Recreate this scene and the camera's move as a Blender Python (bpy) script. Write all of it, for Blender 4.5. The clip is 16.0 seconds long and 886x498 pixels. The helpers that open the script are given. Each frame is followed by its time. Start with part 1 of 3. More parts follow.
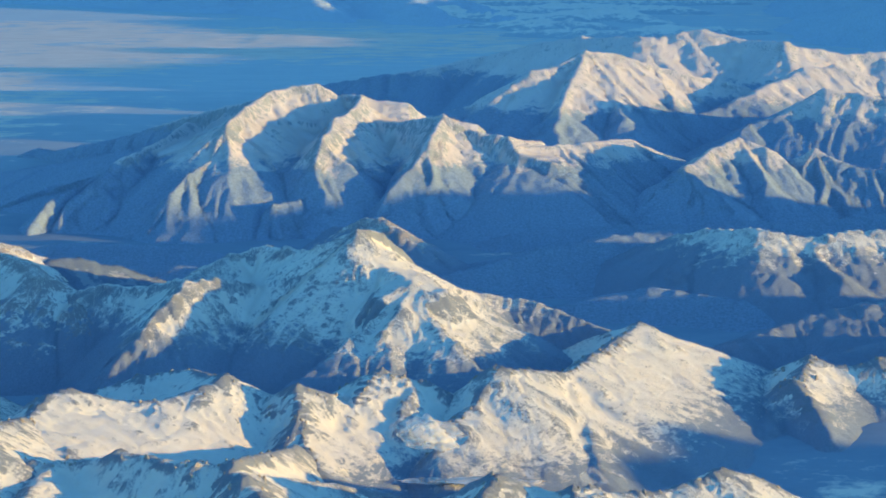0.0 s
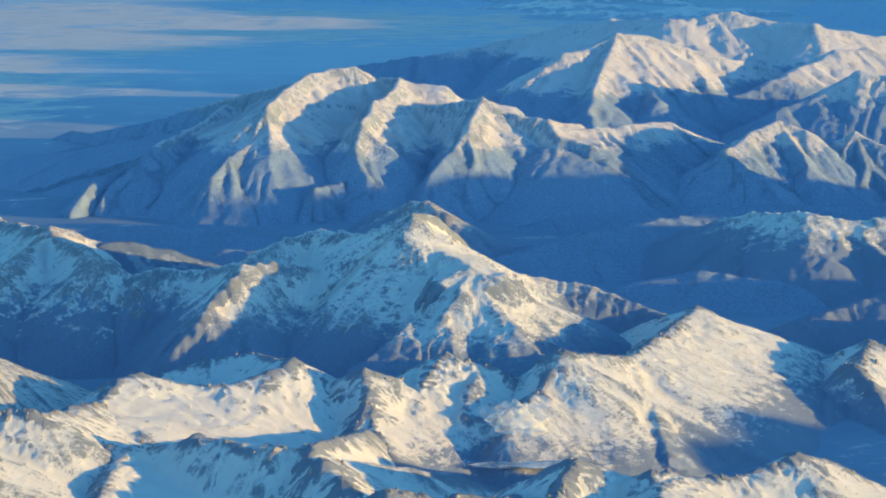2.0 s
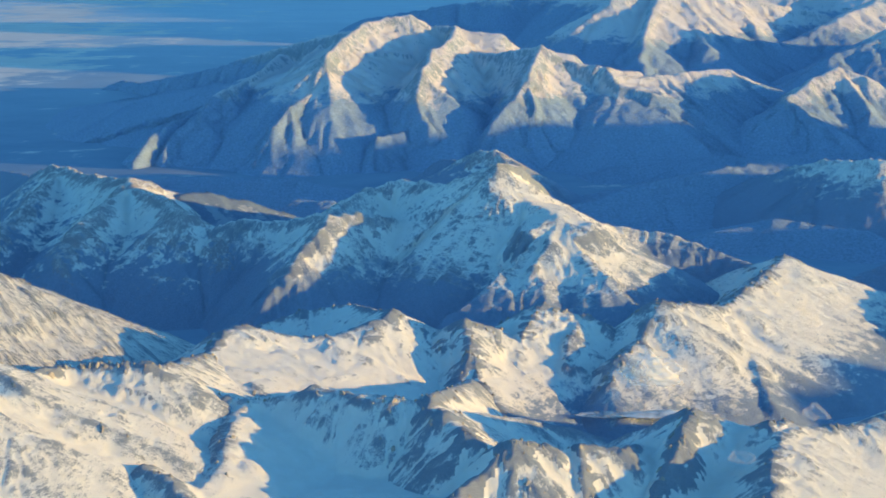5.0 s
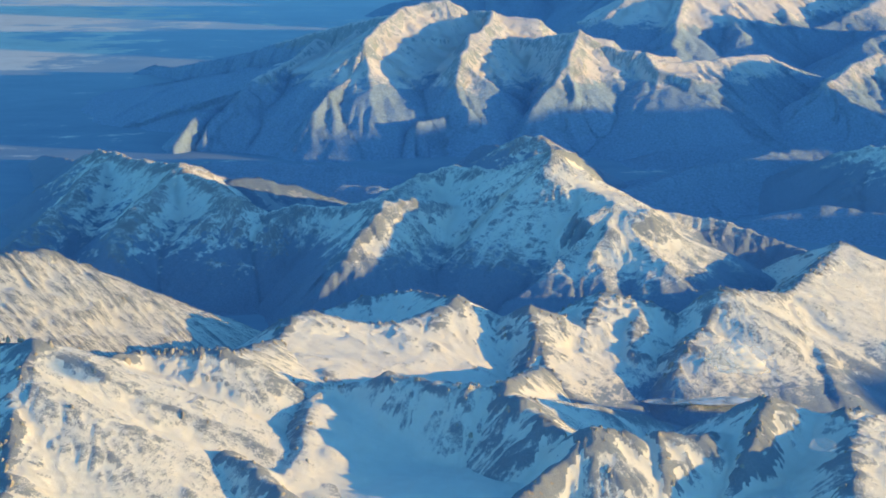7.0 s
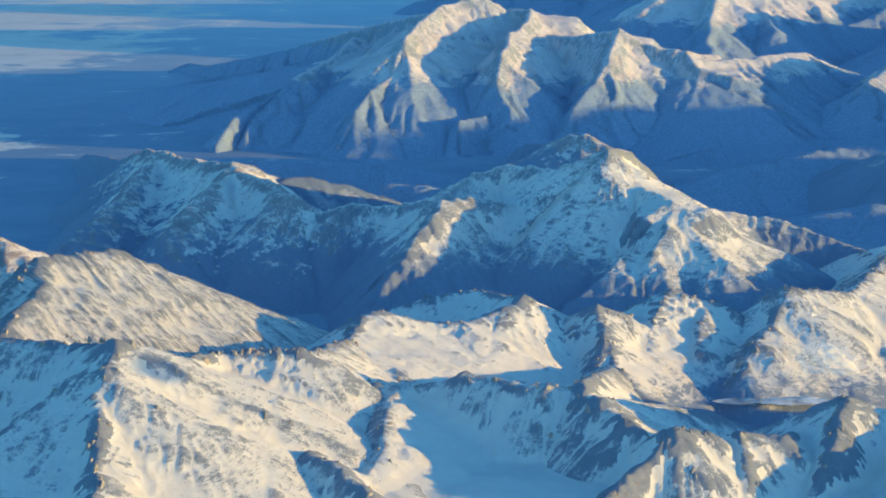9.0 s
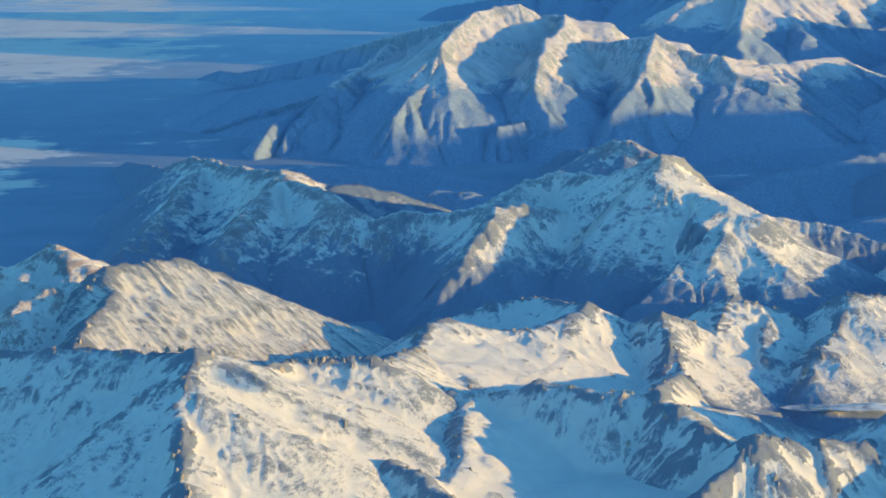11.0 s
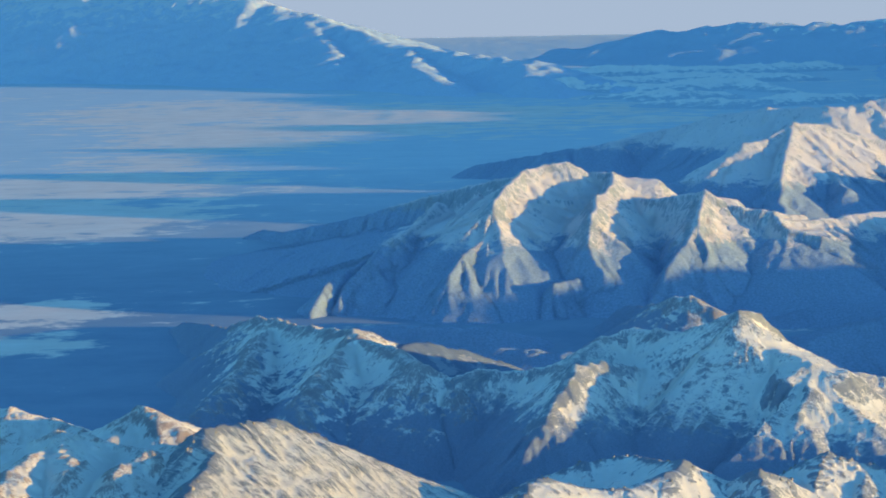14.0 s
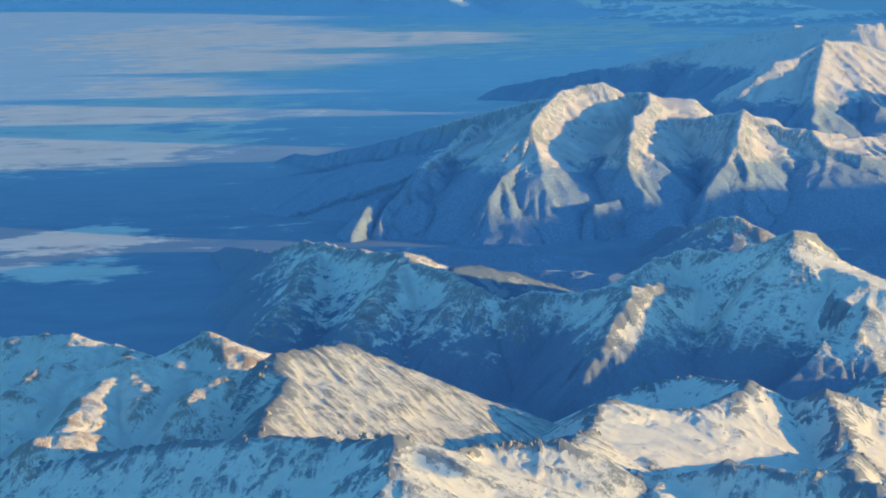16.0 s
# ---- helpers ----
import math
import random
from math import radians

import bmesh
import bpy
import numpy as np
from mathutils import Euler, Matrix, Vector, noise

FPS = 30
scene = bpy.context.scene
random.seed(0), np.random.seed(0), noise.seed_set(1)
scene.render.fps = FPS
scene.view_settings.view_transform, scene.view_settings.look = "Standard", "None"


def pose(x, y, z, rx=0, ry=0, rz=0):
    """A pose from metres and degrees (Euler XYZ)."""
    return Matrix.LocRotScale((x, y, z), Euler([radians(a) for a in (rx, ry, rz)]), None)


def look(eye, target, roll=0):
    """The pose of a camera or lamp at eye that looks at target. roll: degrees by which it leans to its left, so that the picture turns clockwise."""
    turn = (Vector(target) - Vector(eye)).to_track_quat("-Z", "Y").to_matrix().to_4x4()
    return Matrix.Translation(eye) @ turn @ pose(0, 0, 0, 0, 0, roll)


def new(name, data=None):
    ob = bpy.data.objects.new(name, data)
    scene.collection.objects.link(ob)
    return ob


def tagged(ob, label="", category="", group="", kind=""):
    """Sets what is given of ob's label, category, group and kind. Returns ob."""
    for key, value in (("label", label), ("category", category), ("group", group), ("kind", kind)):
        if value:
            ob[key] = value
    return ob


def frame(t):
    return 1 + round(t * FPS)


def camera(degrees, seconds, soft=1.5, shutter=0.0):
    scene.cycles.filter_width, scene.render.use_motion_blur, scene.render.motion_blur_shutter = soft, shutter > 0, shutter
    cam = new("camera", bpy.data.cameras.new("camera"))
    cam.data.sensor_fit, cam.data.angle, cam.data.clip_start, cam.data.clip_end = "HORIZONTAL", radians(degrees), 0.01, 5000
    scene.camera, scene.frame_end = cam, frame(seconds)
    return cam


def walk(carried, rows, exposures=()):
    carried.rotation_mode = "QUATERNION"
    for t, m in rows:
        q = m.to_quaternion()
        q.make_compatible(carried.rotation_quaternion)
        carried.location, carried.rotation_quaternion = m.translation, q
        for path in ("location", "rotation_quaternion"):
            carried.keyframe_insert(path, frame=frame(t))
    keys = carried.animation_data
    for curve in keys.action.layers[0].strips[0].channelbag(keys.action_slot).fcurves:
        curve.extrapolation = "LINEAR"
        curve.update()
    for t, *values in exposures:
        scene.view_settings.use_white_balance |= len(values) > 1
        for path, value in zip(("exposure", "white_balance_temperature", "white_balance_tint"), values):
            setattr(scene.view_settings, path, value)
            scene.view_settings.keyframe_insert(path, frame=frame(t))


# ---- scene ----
# camera path: seconds, turn to the left, tilt, roll; a straight, slightly climbing flight
FLIGHT = [
    (0, -0.939, -10.707, 0.097),
    (0.5, -0.844, -11.046, 0.073),
    (1, -0.776, -11.282, 0.069),
    (1.5, -0.693, -11.316, 0.043),
    (2, -0.611, -11.330, 0.040),
    (2.5, -0.526, -11.329, 0.031),
    (3, -0.453, -11.352, 0.015),
    (3.5, -0.369, -11.405, 0.002),
    (4, -0.266, -11.677, -0.081),
    (4.5, -0.221, -12.530, -0.196),
    (4.7, -0.163, -12.823, -0.266),
    (6.8, 0.121, -13.659, -0.280),
    (7, 0.165, -13.675, -0.256),
    (7.5, 0.210, -13.657, -0.314),
    (8, 0.324, -13.697, -0.327),
    (8.5, 0.452, -13.740, -0.326),
    (9, 0.513, -13.773, -0.370),
    (9.2, 0.578, -13.932, -0.443),
    (11.3, 0.756, -13.435, -0.669),
    (11.5, 0.800, -13.236, -0.634),
    (12, 0.591, -11.686, -0.809),
    (12.5, 0.705, -10.229, -0.997),
    (13, 0.780, -9.024, -1.040),
    (13.5, 0.838, -8.133, -1.038),
    (14, 0.934, -8.343, -1.188),
    (14.5, 1.016, -9.047, -1.423),
    (15, 1.113, -9.996, -1.672),
    (15.5, 1.227, -10.640, -1.782),
    (16, 1.280, -10.981, -1.798),
]
SPEED, CLIMB, START_HEIGHT = 5.400, 0.2788, 101.26


def aim(t, yaw, tilt, roll):
    return pose(-SPEED * t, 0, START_HEIGHT + CLIMB * t) @ pose(0, 0, 0, 0, 0, yaw) @ pose(0, 0, 0, 90 + tilt) @ pose(0, 0, 0, 0, 0, roll)


cam = camera(29.3, 16.0, soft=1.75)
walk(cam, [(t, aim(t, yaw, tilt, roll)) for t, yaw, tilt, roll in FLIGHT], [(0, 2.21, 9950, -13), (16, 2.21, 9950, -13)])

# ---- light ----
SUN_FROM = Vector((0.977, -0.215, 0.0)).normalized()
SUN_HEIGHT = 4.6
world = bpy.data.worlds.new("sky")
scene.world = world
world.use_nodes = True
wn = world.node_tree.nodes
sky = wn.new("ShaderNodeTexSky")
sky.sky_type = "NISHITA"
sky.sun_disc = False
sky.sun_elevation = radians(SUN_HEIGHT)
sky.sun_rotation = math.atan2(SUN_FROM.x, SUN_FROM.y)
sky.altitude = 2000
sky.air_density, sky.dust_density, sky.ozone_density = 1.0, 0.2, 4.75
wn["Background"].inputs["Strength"].default_value = 0.15
world.node_tree.links.new(sky.outputs["Color"], wn["Background"].inputs["Color"])

sun = new("sun", bpy.data.lights.new("sun", "SUN"))
sun.data.energy = 1.55
sun.data.angle = radians(0.6)
sun.data.color = (1.0, 0.622, 0.23)
lift = math.sin(radians(SUN_HEIGHT))
sun.matrix_world = look(SUN_FROM * math.cos(radians(SUN_HEIGHT)) * 900 + Vector((0, 0, 900 * lift)), (0, 0, 0))


# ---- numbers: noise on arrays ----
def hash2(ix, iy, seed):
    n = (ix.astype(np.int64) * 374761393 + iy.astype(np.int64) * 668265263 + seed * 974711) & 0x7FFFFFFF
    n = ((n ^ (n >> 13)) * 1274126177) & 0x7FFFFFFF
    n = ((n ^ (n >> 11)) * 69069) & 0x7FFFFFFF
    return ((n ^ (n >> 15)) & 0xFFFFF) / 524287.5 - 1.0


def grain(x, y, seed=0):
    """Smooth value noise, -1 to 1."""
    ix, iy = np.floor(x), np.floor(y)
    u, v = x - ix, y - iy
    u, v = u * u * u * (u * (u * 6 - 15) + 10), v * v * v * (v * (v * 6 - 15) + 10)
    a, b = hash2(ix, iy, seed), hash2(ix + 1, iy, seed)
    c, d = hash2(ix, iy + 1, seed), hash2(ix + 1, iy + 1, seed)
    return a + (b - a) * u + (c - a) * v + (a - b - c + d) * u * v


def layers(x, y, octaves=4, seed=0, gain=0.5):
    total, size = 0 * x, 1.0
    for k in range(octaves):
        total = total + size * grain(x * 2**k + 17.3 * k, y * 2**k - 9.1 * k, seed + k)
        size *= gain
    return total


def crags(x, y, octaves=4, seed=0, gain=0.5):
    """Ridged noise, 0 to about 1.5, with sharp crests."""
    total, size = 0 * x, 1.0
    for k in range(octaves):
        total = total + size * (1 - 2 * np.abs(grain(x * 2**k + 5.7 * k, y * 2**k + 31.1 * k, seed + k)))
        size *= gain
    return total


def smooth(h, k):
    """Mean over a square of 2k + 1 cells."""
    for axis in (0, 1):
        wide = [(k + 1, k) if a == axis else (0, 0) for a in (0, 1)]
        total = np.cumsum(np.pad(h, wide, mode="edge"), axis)
        h = (total[2 * k + 1:] - total[:-2 * k - 1] if axis == 0 else total[:, 2 * k + 1:] - total[:, :-2 * k - 1]) / (2 * k + 1)
    return h


def erode(H, low, drops, rounds, seed):
    """Water and avalanches running down a height field in cell units: gullies, spurs between them and smooth fans below."""
    rng = np.random.default_rng(seed)
    rows, cols = H.shape
    sources = np.nonzero(H.ravel() > low)[0]
    if len(sources) < 10:
        return H
    H = H.astype(np.float64)
    for _ in range(rounds):
        k = sources[rng.integers(0, len(sources), drops)]
        y, x = k // cols + rng.random(drops), k % cols + rng.random(drops)
        dx, dy, load, speed, water = 0 * x, 0 * x, 0 * x, 0 * x + 0.6, 0 * x + 1.0
        for _ in range(30):
            live = (x > 1) & (y > 1) & (x < cols - 3) & (y < rows - 3)
            x, y, dx, dy, load, speed, water = (a[live] for a in (x, y, dx, dy, load, speed, water))
            ix, iy = x.astype(np.int64), y.astype(np.int64)
            u, v, at, flat = x - ix, y - iy, iy * cols + ix, H.ravel()
            a, b, c, d = flat[at], flat[at + 1], flat[at + cols], flat[at + cols + 1]
            gx, gy = (b - a) * (1 - v) + (d - c) * v, (c - a) * (1 - u) + (d - b) * u
            here = a * (1 - u) * (1 - v) + b * u * (1 - v) + c * (1 - u) * v + d * u * v
            dx, dy = 0.35 * dx - 0.65 * gx, 0.35 * dy - 0.65 * gy
            size = np.hypot(dx, dy) + 1e-6
            dx, dy = dx / size, dy / size
            x, y = x + dx, y + dy
            jx, jy = x.astype(np.int64), y.astype(np.int64)
            p, q, to = x - jx, y - jy, jy * cols + jx
            there = flat[to] * (1 - p) * (1 - q) + flat[to + 1] * p * (1 - q) + flat[to + cols] * (1 - p) * q + flat[to + cols + 1] * p * q
            drop = here - there
            room = np.maximum(drop, 0.02) * speed * water * 1.6
            give = np.where(drop < 0, np.minimum(load, -drop), np.where(load > room, (load - room) * 0.25, -np.minimum((room - load) * 0.25, np.maximum(drop, 0) * 0.5)))
            load = load - give
            speed = np.sqrt(np.clip(speed * speed + drop * 0.6, 0.05, 9.0))
            water = water * 0.97
            total = np.bincount(np.concatenate([at, at + 1, at + cols, at + cols + 1]), np.concatenate([give * (1 - u) * (1 - v), give * u * (1 - v), give * (1 - u) * v, give * u * v]), rows * cols)
            H = H + np.clip(total.reshape(rows, cols), -0.4, 0.4)
    return H


# ---- materials ----
def material(name):
    m = bpy.data.materials.new(name)
    m.use_nodes = True
    return m, m.node_tree.nodes, m.node_tree.links, m.node_tree.nodes["Principled BSDF"]


def ramp(nodes, links, source, stops):
    r = nodes.new("ShaderNodeValToRGB")
    r.color_ramp.elements[0].position, r.color_ramp.elements[0].color = stops[0][0], (*stops[0][1], 1)
    r.color_ramp.elements[1].position, r.color_ramp.elements[1].color = stops[1][0], (*stops[1][1], 1)
    for p, c in stops[2:]:
        r.color_ramp.elements.new(p).color = (*c, 1)
    links.new(source, r.inputs["Fac"])
    return r.outputs["Color"]


def calc(nodes, links, op, a, b=None, clamp=False):
    n = nodes.new("ShaderNodeMath")
    n.operation, n.use_clamp = op, clamp
    for k, v in enumerate((a, b)):
        if v is None:
            continue
        if isinstance(v, (int, float)):
            n.inputs[k].default_value = v
        else:
            links.new(v, n.inputs[k])
    return n.outputs[0]


def speckle(nodes, links, vector, scale, detail=4.0, rough=0.6, stretch=None, slant=0.0):
    if stretch:
        mp = nodes.new("ShaderNodeMapping")
        mp.vector_type = "TEXTURE"
        mp.inputs["Scale"].default_value = tuple(1 / s for s in stretch)
        mp.inputs["Rotation"].default_value = (0, 0, radians(-slant))
        links.new(vector, mp.inputs["Vector"])
        vector = mp.outputs["Vector"]
    n = nodes.new("ShaderNodeTexNoise")
    n.inputs["Scale"].default_value, n.inputs["Detail"].default_value, n.inputs["Roughness"].default_value = scale, detail, rough
    links.new(vector, n.inputs["Vector"])
    return n.outputs["Fac"]


def blend(nodes, links, fac, a, b):
    n = nodes.new("ShaderNodeMix")
    n.data_type = "RGBA"
    for socket, v in ((n.inputs["Factor"], fac), (n.inputs["A"], a), (n.inputs["B"], b)):
        if isinstance(v, tuple):
            socket.default_value = (*v, 1)
        elif isinstance(v, (int, float)):
            socket.default_value = v
        else:
            links.new(v, socket)
    return n.outputs["Result"]


def mountain_material(name, snow, rock, hazed_wood, rockiness, treeline, fine=1.0, streaky=0.6, crest=0.2, ragged=16.0, relief=1.0):
    """Snow over rock; rock shows on steep faces and in streaks that run downhill; woods below the treeline."""
    m, nodes, links, bsdf = material(name)
    geo = nodes.new("ShaderNodeNewGeometry")
    flow = nodes.new("ShaderNodeAttribute")
    flow.attribute_name = "flow"
    sep = nodes.new("ShaderNodeSeparateXYZ")
    links.new(geo.outputs["Position"], sep.inputs[0])
    nsep = nodes.new("ShaderNodeSeparateXYZ")
    links.new(geo.outputs["Normal"], nsep.inputs[0])
    streak = speckle(nodes, links, flow.outputs["Vector"], 1.0 * fine, 6.0, 0.72, (2.0, 0.6 if streaky < 1.5 else 0.14, 0.001), 0 if streaky < 1.5 else 12)
    patch = speckle(nodes, links, geo.outputs["Position"], 0.16 * fine, 6.0, 0.62)
    small = speckle(nodes, links, geo.outputs["Position"], 1.9 * fine, 7.0, 0.78)
    fsep = nodes.new("ShaderNodeSeparateXYZ")
    links.new(flow.outputs["Vector"], fsep.inputs[0])
    steep = calc(nodes, links, "SUBTRACT", 1.0, nsep.outputs["Z"])
    a = calc(nodes, links, "MULTIPLY", steep, 0.8)
    a = calc(nodes, links, "ADD", a, calc(nodes, links, "MULTIPLY", calc(nodes, links, "SUBTRACT", streak, 0.5), streaky))
    a = calc(nodes, links, "ADD", a, calc(nodes, links, "MULTIPLY", patch, 0.35))
    a = calc(nodes, links, "ADD", a, calc(nodes, links, "MULTIPLY", small, 0.75))
    a = calc(nodes, links, "ADD", a, calc(nodes, links, "MULTIPLY", fsep.outputs["Z"], crest))
    bare = ramp(nodes, links, calc(nodes, links, "ADD", a, rockiness - 0.90), [(0.0, (0, 0, 0)), (0.12, (1, 1, 1))])
    tone = ramp(nodes, links, small, [(0.3, tuple(c * 0.72 for c in rock)), (0.7, tuple(min(1, c * 1.3) for c in rock))])
    white = ramp(nodes, links, patch, [(0.3, tuple(c * 0.93 for c in snow)), (0.65, snow)])
    colour = blend(nodes, links, bare, white, tone)
    edge = calc(nodes, links, "ADD", sep.outputs["Z"], calc(nodes, links, "MULTIPLY", calc(nodes, links, "SUBTRACT", patch, 0.5), ragged))
    edge = calc(nodes, links, "ADD", edge, calc(nodes, links, "MULTIPLY", calc(nodes, links, "SUBTRACT", streak, 0.5), 15.0))
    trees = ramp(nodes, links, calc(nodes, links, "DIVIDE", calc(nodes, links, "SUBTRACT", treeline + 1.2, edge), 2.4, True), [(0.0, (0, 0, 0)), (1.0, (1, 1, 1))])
    # the woods' tone comes with haze blue already mixed in
    hazed_green = ramp(nodes, links, small, [(0.35, tuple(c * 0.75 for c in hazed_wood)), (0.7, tuple(c * 1.25 for c in hazed_wood))])
    colour = blend(nodes, links, trees, colour, hazed_green)
    links.new(colour, bsdf.inputs["Base Color"])
    bsdf.inputs["Roughness"].default_value = 0.85
    bsdf.inputs["Specular IOR Level"].default_value = 0.15
    bump = nodes.new("ShaderNodeBump")
    bump.inputs["Strength"].default_value, bump.inputs["Distance"].default_value = 0.7, 0.7 * relief
    rough = calc(nodes, links, "ADD", calc(nodes, links, "MULTIPLY", streak, 0.9 * streaky), calc(nodes, links, "MULTIPLY", small, 0.65))
    links.new(rough, bump.inputs["Height"])
    links.new(bump.outputs["Normal"], bsdf.inputs["Normal"])
    return m


# wood and rock tones carry the blue of haze in their base colours
SNOW, HAZED_ROCK, HAZED_WOOD = (0.86, 0.86, 0.87), (0.255, 0.305, 0.40), (0.26, 0.35, 0.505)
near_face = mountain_material("snow_and_rock", SNOW, HAZED_ROCK, HAZED_WOOD, 0.18, 2.5, 2.2, 0.45, 0.3)
massif_face = mountain_material("snow_and_much_rock", SNOW, HAZED_ROCK, HAZED_WOOD, 0.245, 2.5, 2.4, 0.55, 0.33)
white_face = mountain_material("broad_snow_above_woods", SNOW, HAZED_ROCK, HAZED_WOOD, 0.215, 5.2, 2.2, 0.9, 0.32, 16.0)
shoulder_face = mountain_material("rocky_snow_above_woods", SNOW, HAZED_ROCK, HAZED_WOOD, 0.2, 4.0, 2.0, 0.6, 0.3, 10.0)
valley_face = mountain_material("snow_above_dark_woods", SNOW, HAZED_ROCK, HAZED_WOOD, 0.2, 6.0, 2.2, 0.5, 0.32)
smooth_face = mountain_material("smooth_snow", SNOW, HAZED_ROCK, HAZED_WOOD, 0.20, 2.0, 2.2, 0.4, 0.48)
mid_face = mountain_material("snow_above_woods", SNOW, HAZED_ROCK, HAZED_WOOD, 0.22, 13.0, 1.8, 0.9, 0.10)
woody_face = mountain_material("snow_streaked_woods", SNOW, (0.32, 0.33, 0.40), HAZED_WOOD, 0.18, 11.5, 1.6, 1.2, 0.2, 34.0)
bare_face = mountain_material("windblown_rock", SNOW, HAZED_ROCK, HAZED_WOOD, 0.275, 4.0, 3.0, 1.8, 0.4)
# haze painted in: far snow greyed, rock and woods paler and bluer
hazed_far_face = mountain_material("far_snow_and_rock_hazed", (0.71, 0.70, 0.77), (0.31, 0.38, 0.48), (0.275, 0.405, 0.59), 0.15, 19.5, 0.65, 1.3, 0.07, 18.0, 1.3)
# the next three hold distance haze as pale blue rock and wood colours
hazed_speckled_face = mountain_material("far_speckled_hills_hazed", (0.84, 0.84, 0.86), (0.45, 0.52, 0.60), (0.42, 0.57, 0.70), 0.12, 4.0, 0.6, 0.7, 0.1, 24.0)
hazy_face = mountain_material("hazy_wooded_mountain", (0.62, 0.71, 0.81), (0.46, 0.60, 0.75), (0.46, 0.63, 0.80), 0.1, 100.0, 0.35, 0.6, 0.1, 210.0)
hazed_wooded_face = mountain_material("far_wooded_slope_hazed", SNOW, (0.50, 0.52, 0.56), (0.40, 0.58, 0.75), 0.1, 80.0, 0.35, 0.6, 0.1, 260.0)
brown_face = mountain_material("brown_slope", (0.84, 0.83, 0.83), (0.37, 0.33, 0.36), HAZED_WOOD, 0.16, 12.0, 1.8, 0.8)
# brown hill with shade and haze painted in as dark blue tones
dimmed_brown_face = mountain_material("brown_hill_dimmed_and_hazed", (0.34, 0.41, 0.53), (0.165, 0.24, 0.37), HAZED_WOOD, 0.50, 9.0, 1.0, 0.8)


# ---- mountains ----
class Ridge:
    """A crest line: its points, how steeply it falls to its left and right, and the sides that carry ribs.
    bench: the width of a gentle shelf on its left, past which the ground drops away."""

    def __init__(self, left, right, *points, ribs="lr", every=1.0, bench=0.0):
        self.left, self.right, self.points, self.ribs, self.every, self.bench = left, right, points, ribs, every, bench


def ribs_of(path, base, step, rng, falls, jitter=28):
    """Side ridges that run down from a crest."""
    out = []
    for a, b in zip(path[:-1], path[1:]):
        a, run = np.array(a, float), np.array(b, float) - np.array(a, float)
        length = float(np.hypot(run[0], run[1]))
        if length < 1e-3:
            continue
        across = np.array([-run[1], run[0]]) / length
        count = length / step
        count = int(count) + (rng.random() < count - int(count))
        for k in range(count):
            for side, fall in falls:
                p = a + run * min(1.0, (k + rng.random()) / max(count, 1))
                top = p[2] - 0.3 - 0.16 * max(p[2] - base, 0) * rng.random() ** 2
                if top - base < 1.5:
                    continue
                turn = radians(rng.uniform(-jitter, jitter))
                way = side * across
                way = np.array([way[0] * math.cos(turn) - way[1] * math.sin(turn), way[0] * math.sin(turn) + way[1] * math.cos(turn)])
                reach = (top - base) / fall * rng.uniform(0.55, 1.0)
                bend = np.array([-way[1], way[0]]) * rng.uniform(-0.15, 0.15) * reach
                mid, end = p[:2] + way * reach * 0.5 + bend, p[:2] + way * reach
                low = top - fall * reach
                out.append([(p[0], p[1], top), (mid[0], mid[1], top * 0.46 + low * 0.54), (end[0], end[1], low)])
    return out


def mountain(name, label, cell, face, ridges, base=0.0, step=8.0, flute=0.16, rough=1.0, seed=1, floor=-1.0, basins=(), hollow=0.22, jag=0.2, bold=1.0, worn=0.14, soft=1.0, lumps=0.4, comb=None):
    """A mountain from its ridges. basins: snowy hollows between them, as x, y, radius, height."""
    rng = random.Random(seed)
    lines = []
    for r in ridges:
        lines.append((r.points, r.left, r.right, 1.0, r.bench))
        sides = [(1, r.left * (1 - 0.16 * bold))] * ("l" in r.ribs) + [(-1, r.right * (1 - 0.16 * bold))] * ("r" in r.ribs)
        if step and sides:
            for s in ribs_of(r.points, base, 1.5 * step * r.every, rng, sides):
                steep = rng.uniform(1 + 0.12 * bold, 1 + 0.4 * bold) * max(r.left, r.right)
                lines.append((s, steep, steep, 0.7, 0.0))
                for q in ribs_of(s, base, step * r.every * 0.9, rng, [(1, steep * 0.8), (-1, steep * 0.8)]):
                    lines.append((q, steep * 1.3, steep * 1.3, 0.45, 0.0))
    every = np.array([p for r in ridges for p in r.points])
    wide = max(p[2] - base for p in every) / min(r.right if r.bench else min(r.left, r.right) for r in ridges) * 1.1 + 4
    lo, hi = every.min(0) - wide, every.max(0) + wide
    xs, ys = np.arange(lo[0], hi[0] + cell, cell), np.arange(lo[1], hi[1] + cell, cell)
    X, Y = np.meshgrid(xs, ys)
    size = max(1.0, cell / 0.6)
    lumps = lumps / size
    wx = X + size * (0.9 * layers(X / (12 * size), Y / (12 * size), 3, seed + 3) + 0.25 * layers(X / (3 * size), Y / (3 * size), 2, seed + 5))
    wy = Y + size * (0.9 * layers(X / (12 * size) + 40, Y / (12 * size), 3, seed + 4) + 0.25 * layers(X / (3 * size) + 9, Y / (3 * size), 2, seed + 6))
    H = np.full(X.shape, floor - 3.0)
    for x, y, radius, height in basins:
        q = np.hypot(X - x, Y - y) / radius
        H = np.maximum(H, height + 0.5 * layers(X / 9, Y / 9, 3, seed + 40) - (height - floor + 3) * np.clip(q - 0.55, 0, None) ** 2 * 4)
    S, D = (X + Y) * 0.7, (X - Y) * 0.7
    start = 0.0
    for path, left, right, weight, bench in lines:
        for a, b in zip(path[:-1], path[1:]):
            dx, dy = b[0] - a[0], b[1] - a[1]
            n2 = dx * dx + dy * dy + 1e-9
            length = math.sqrt(n2)
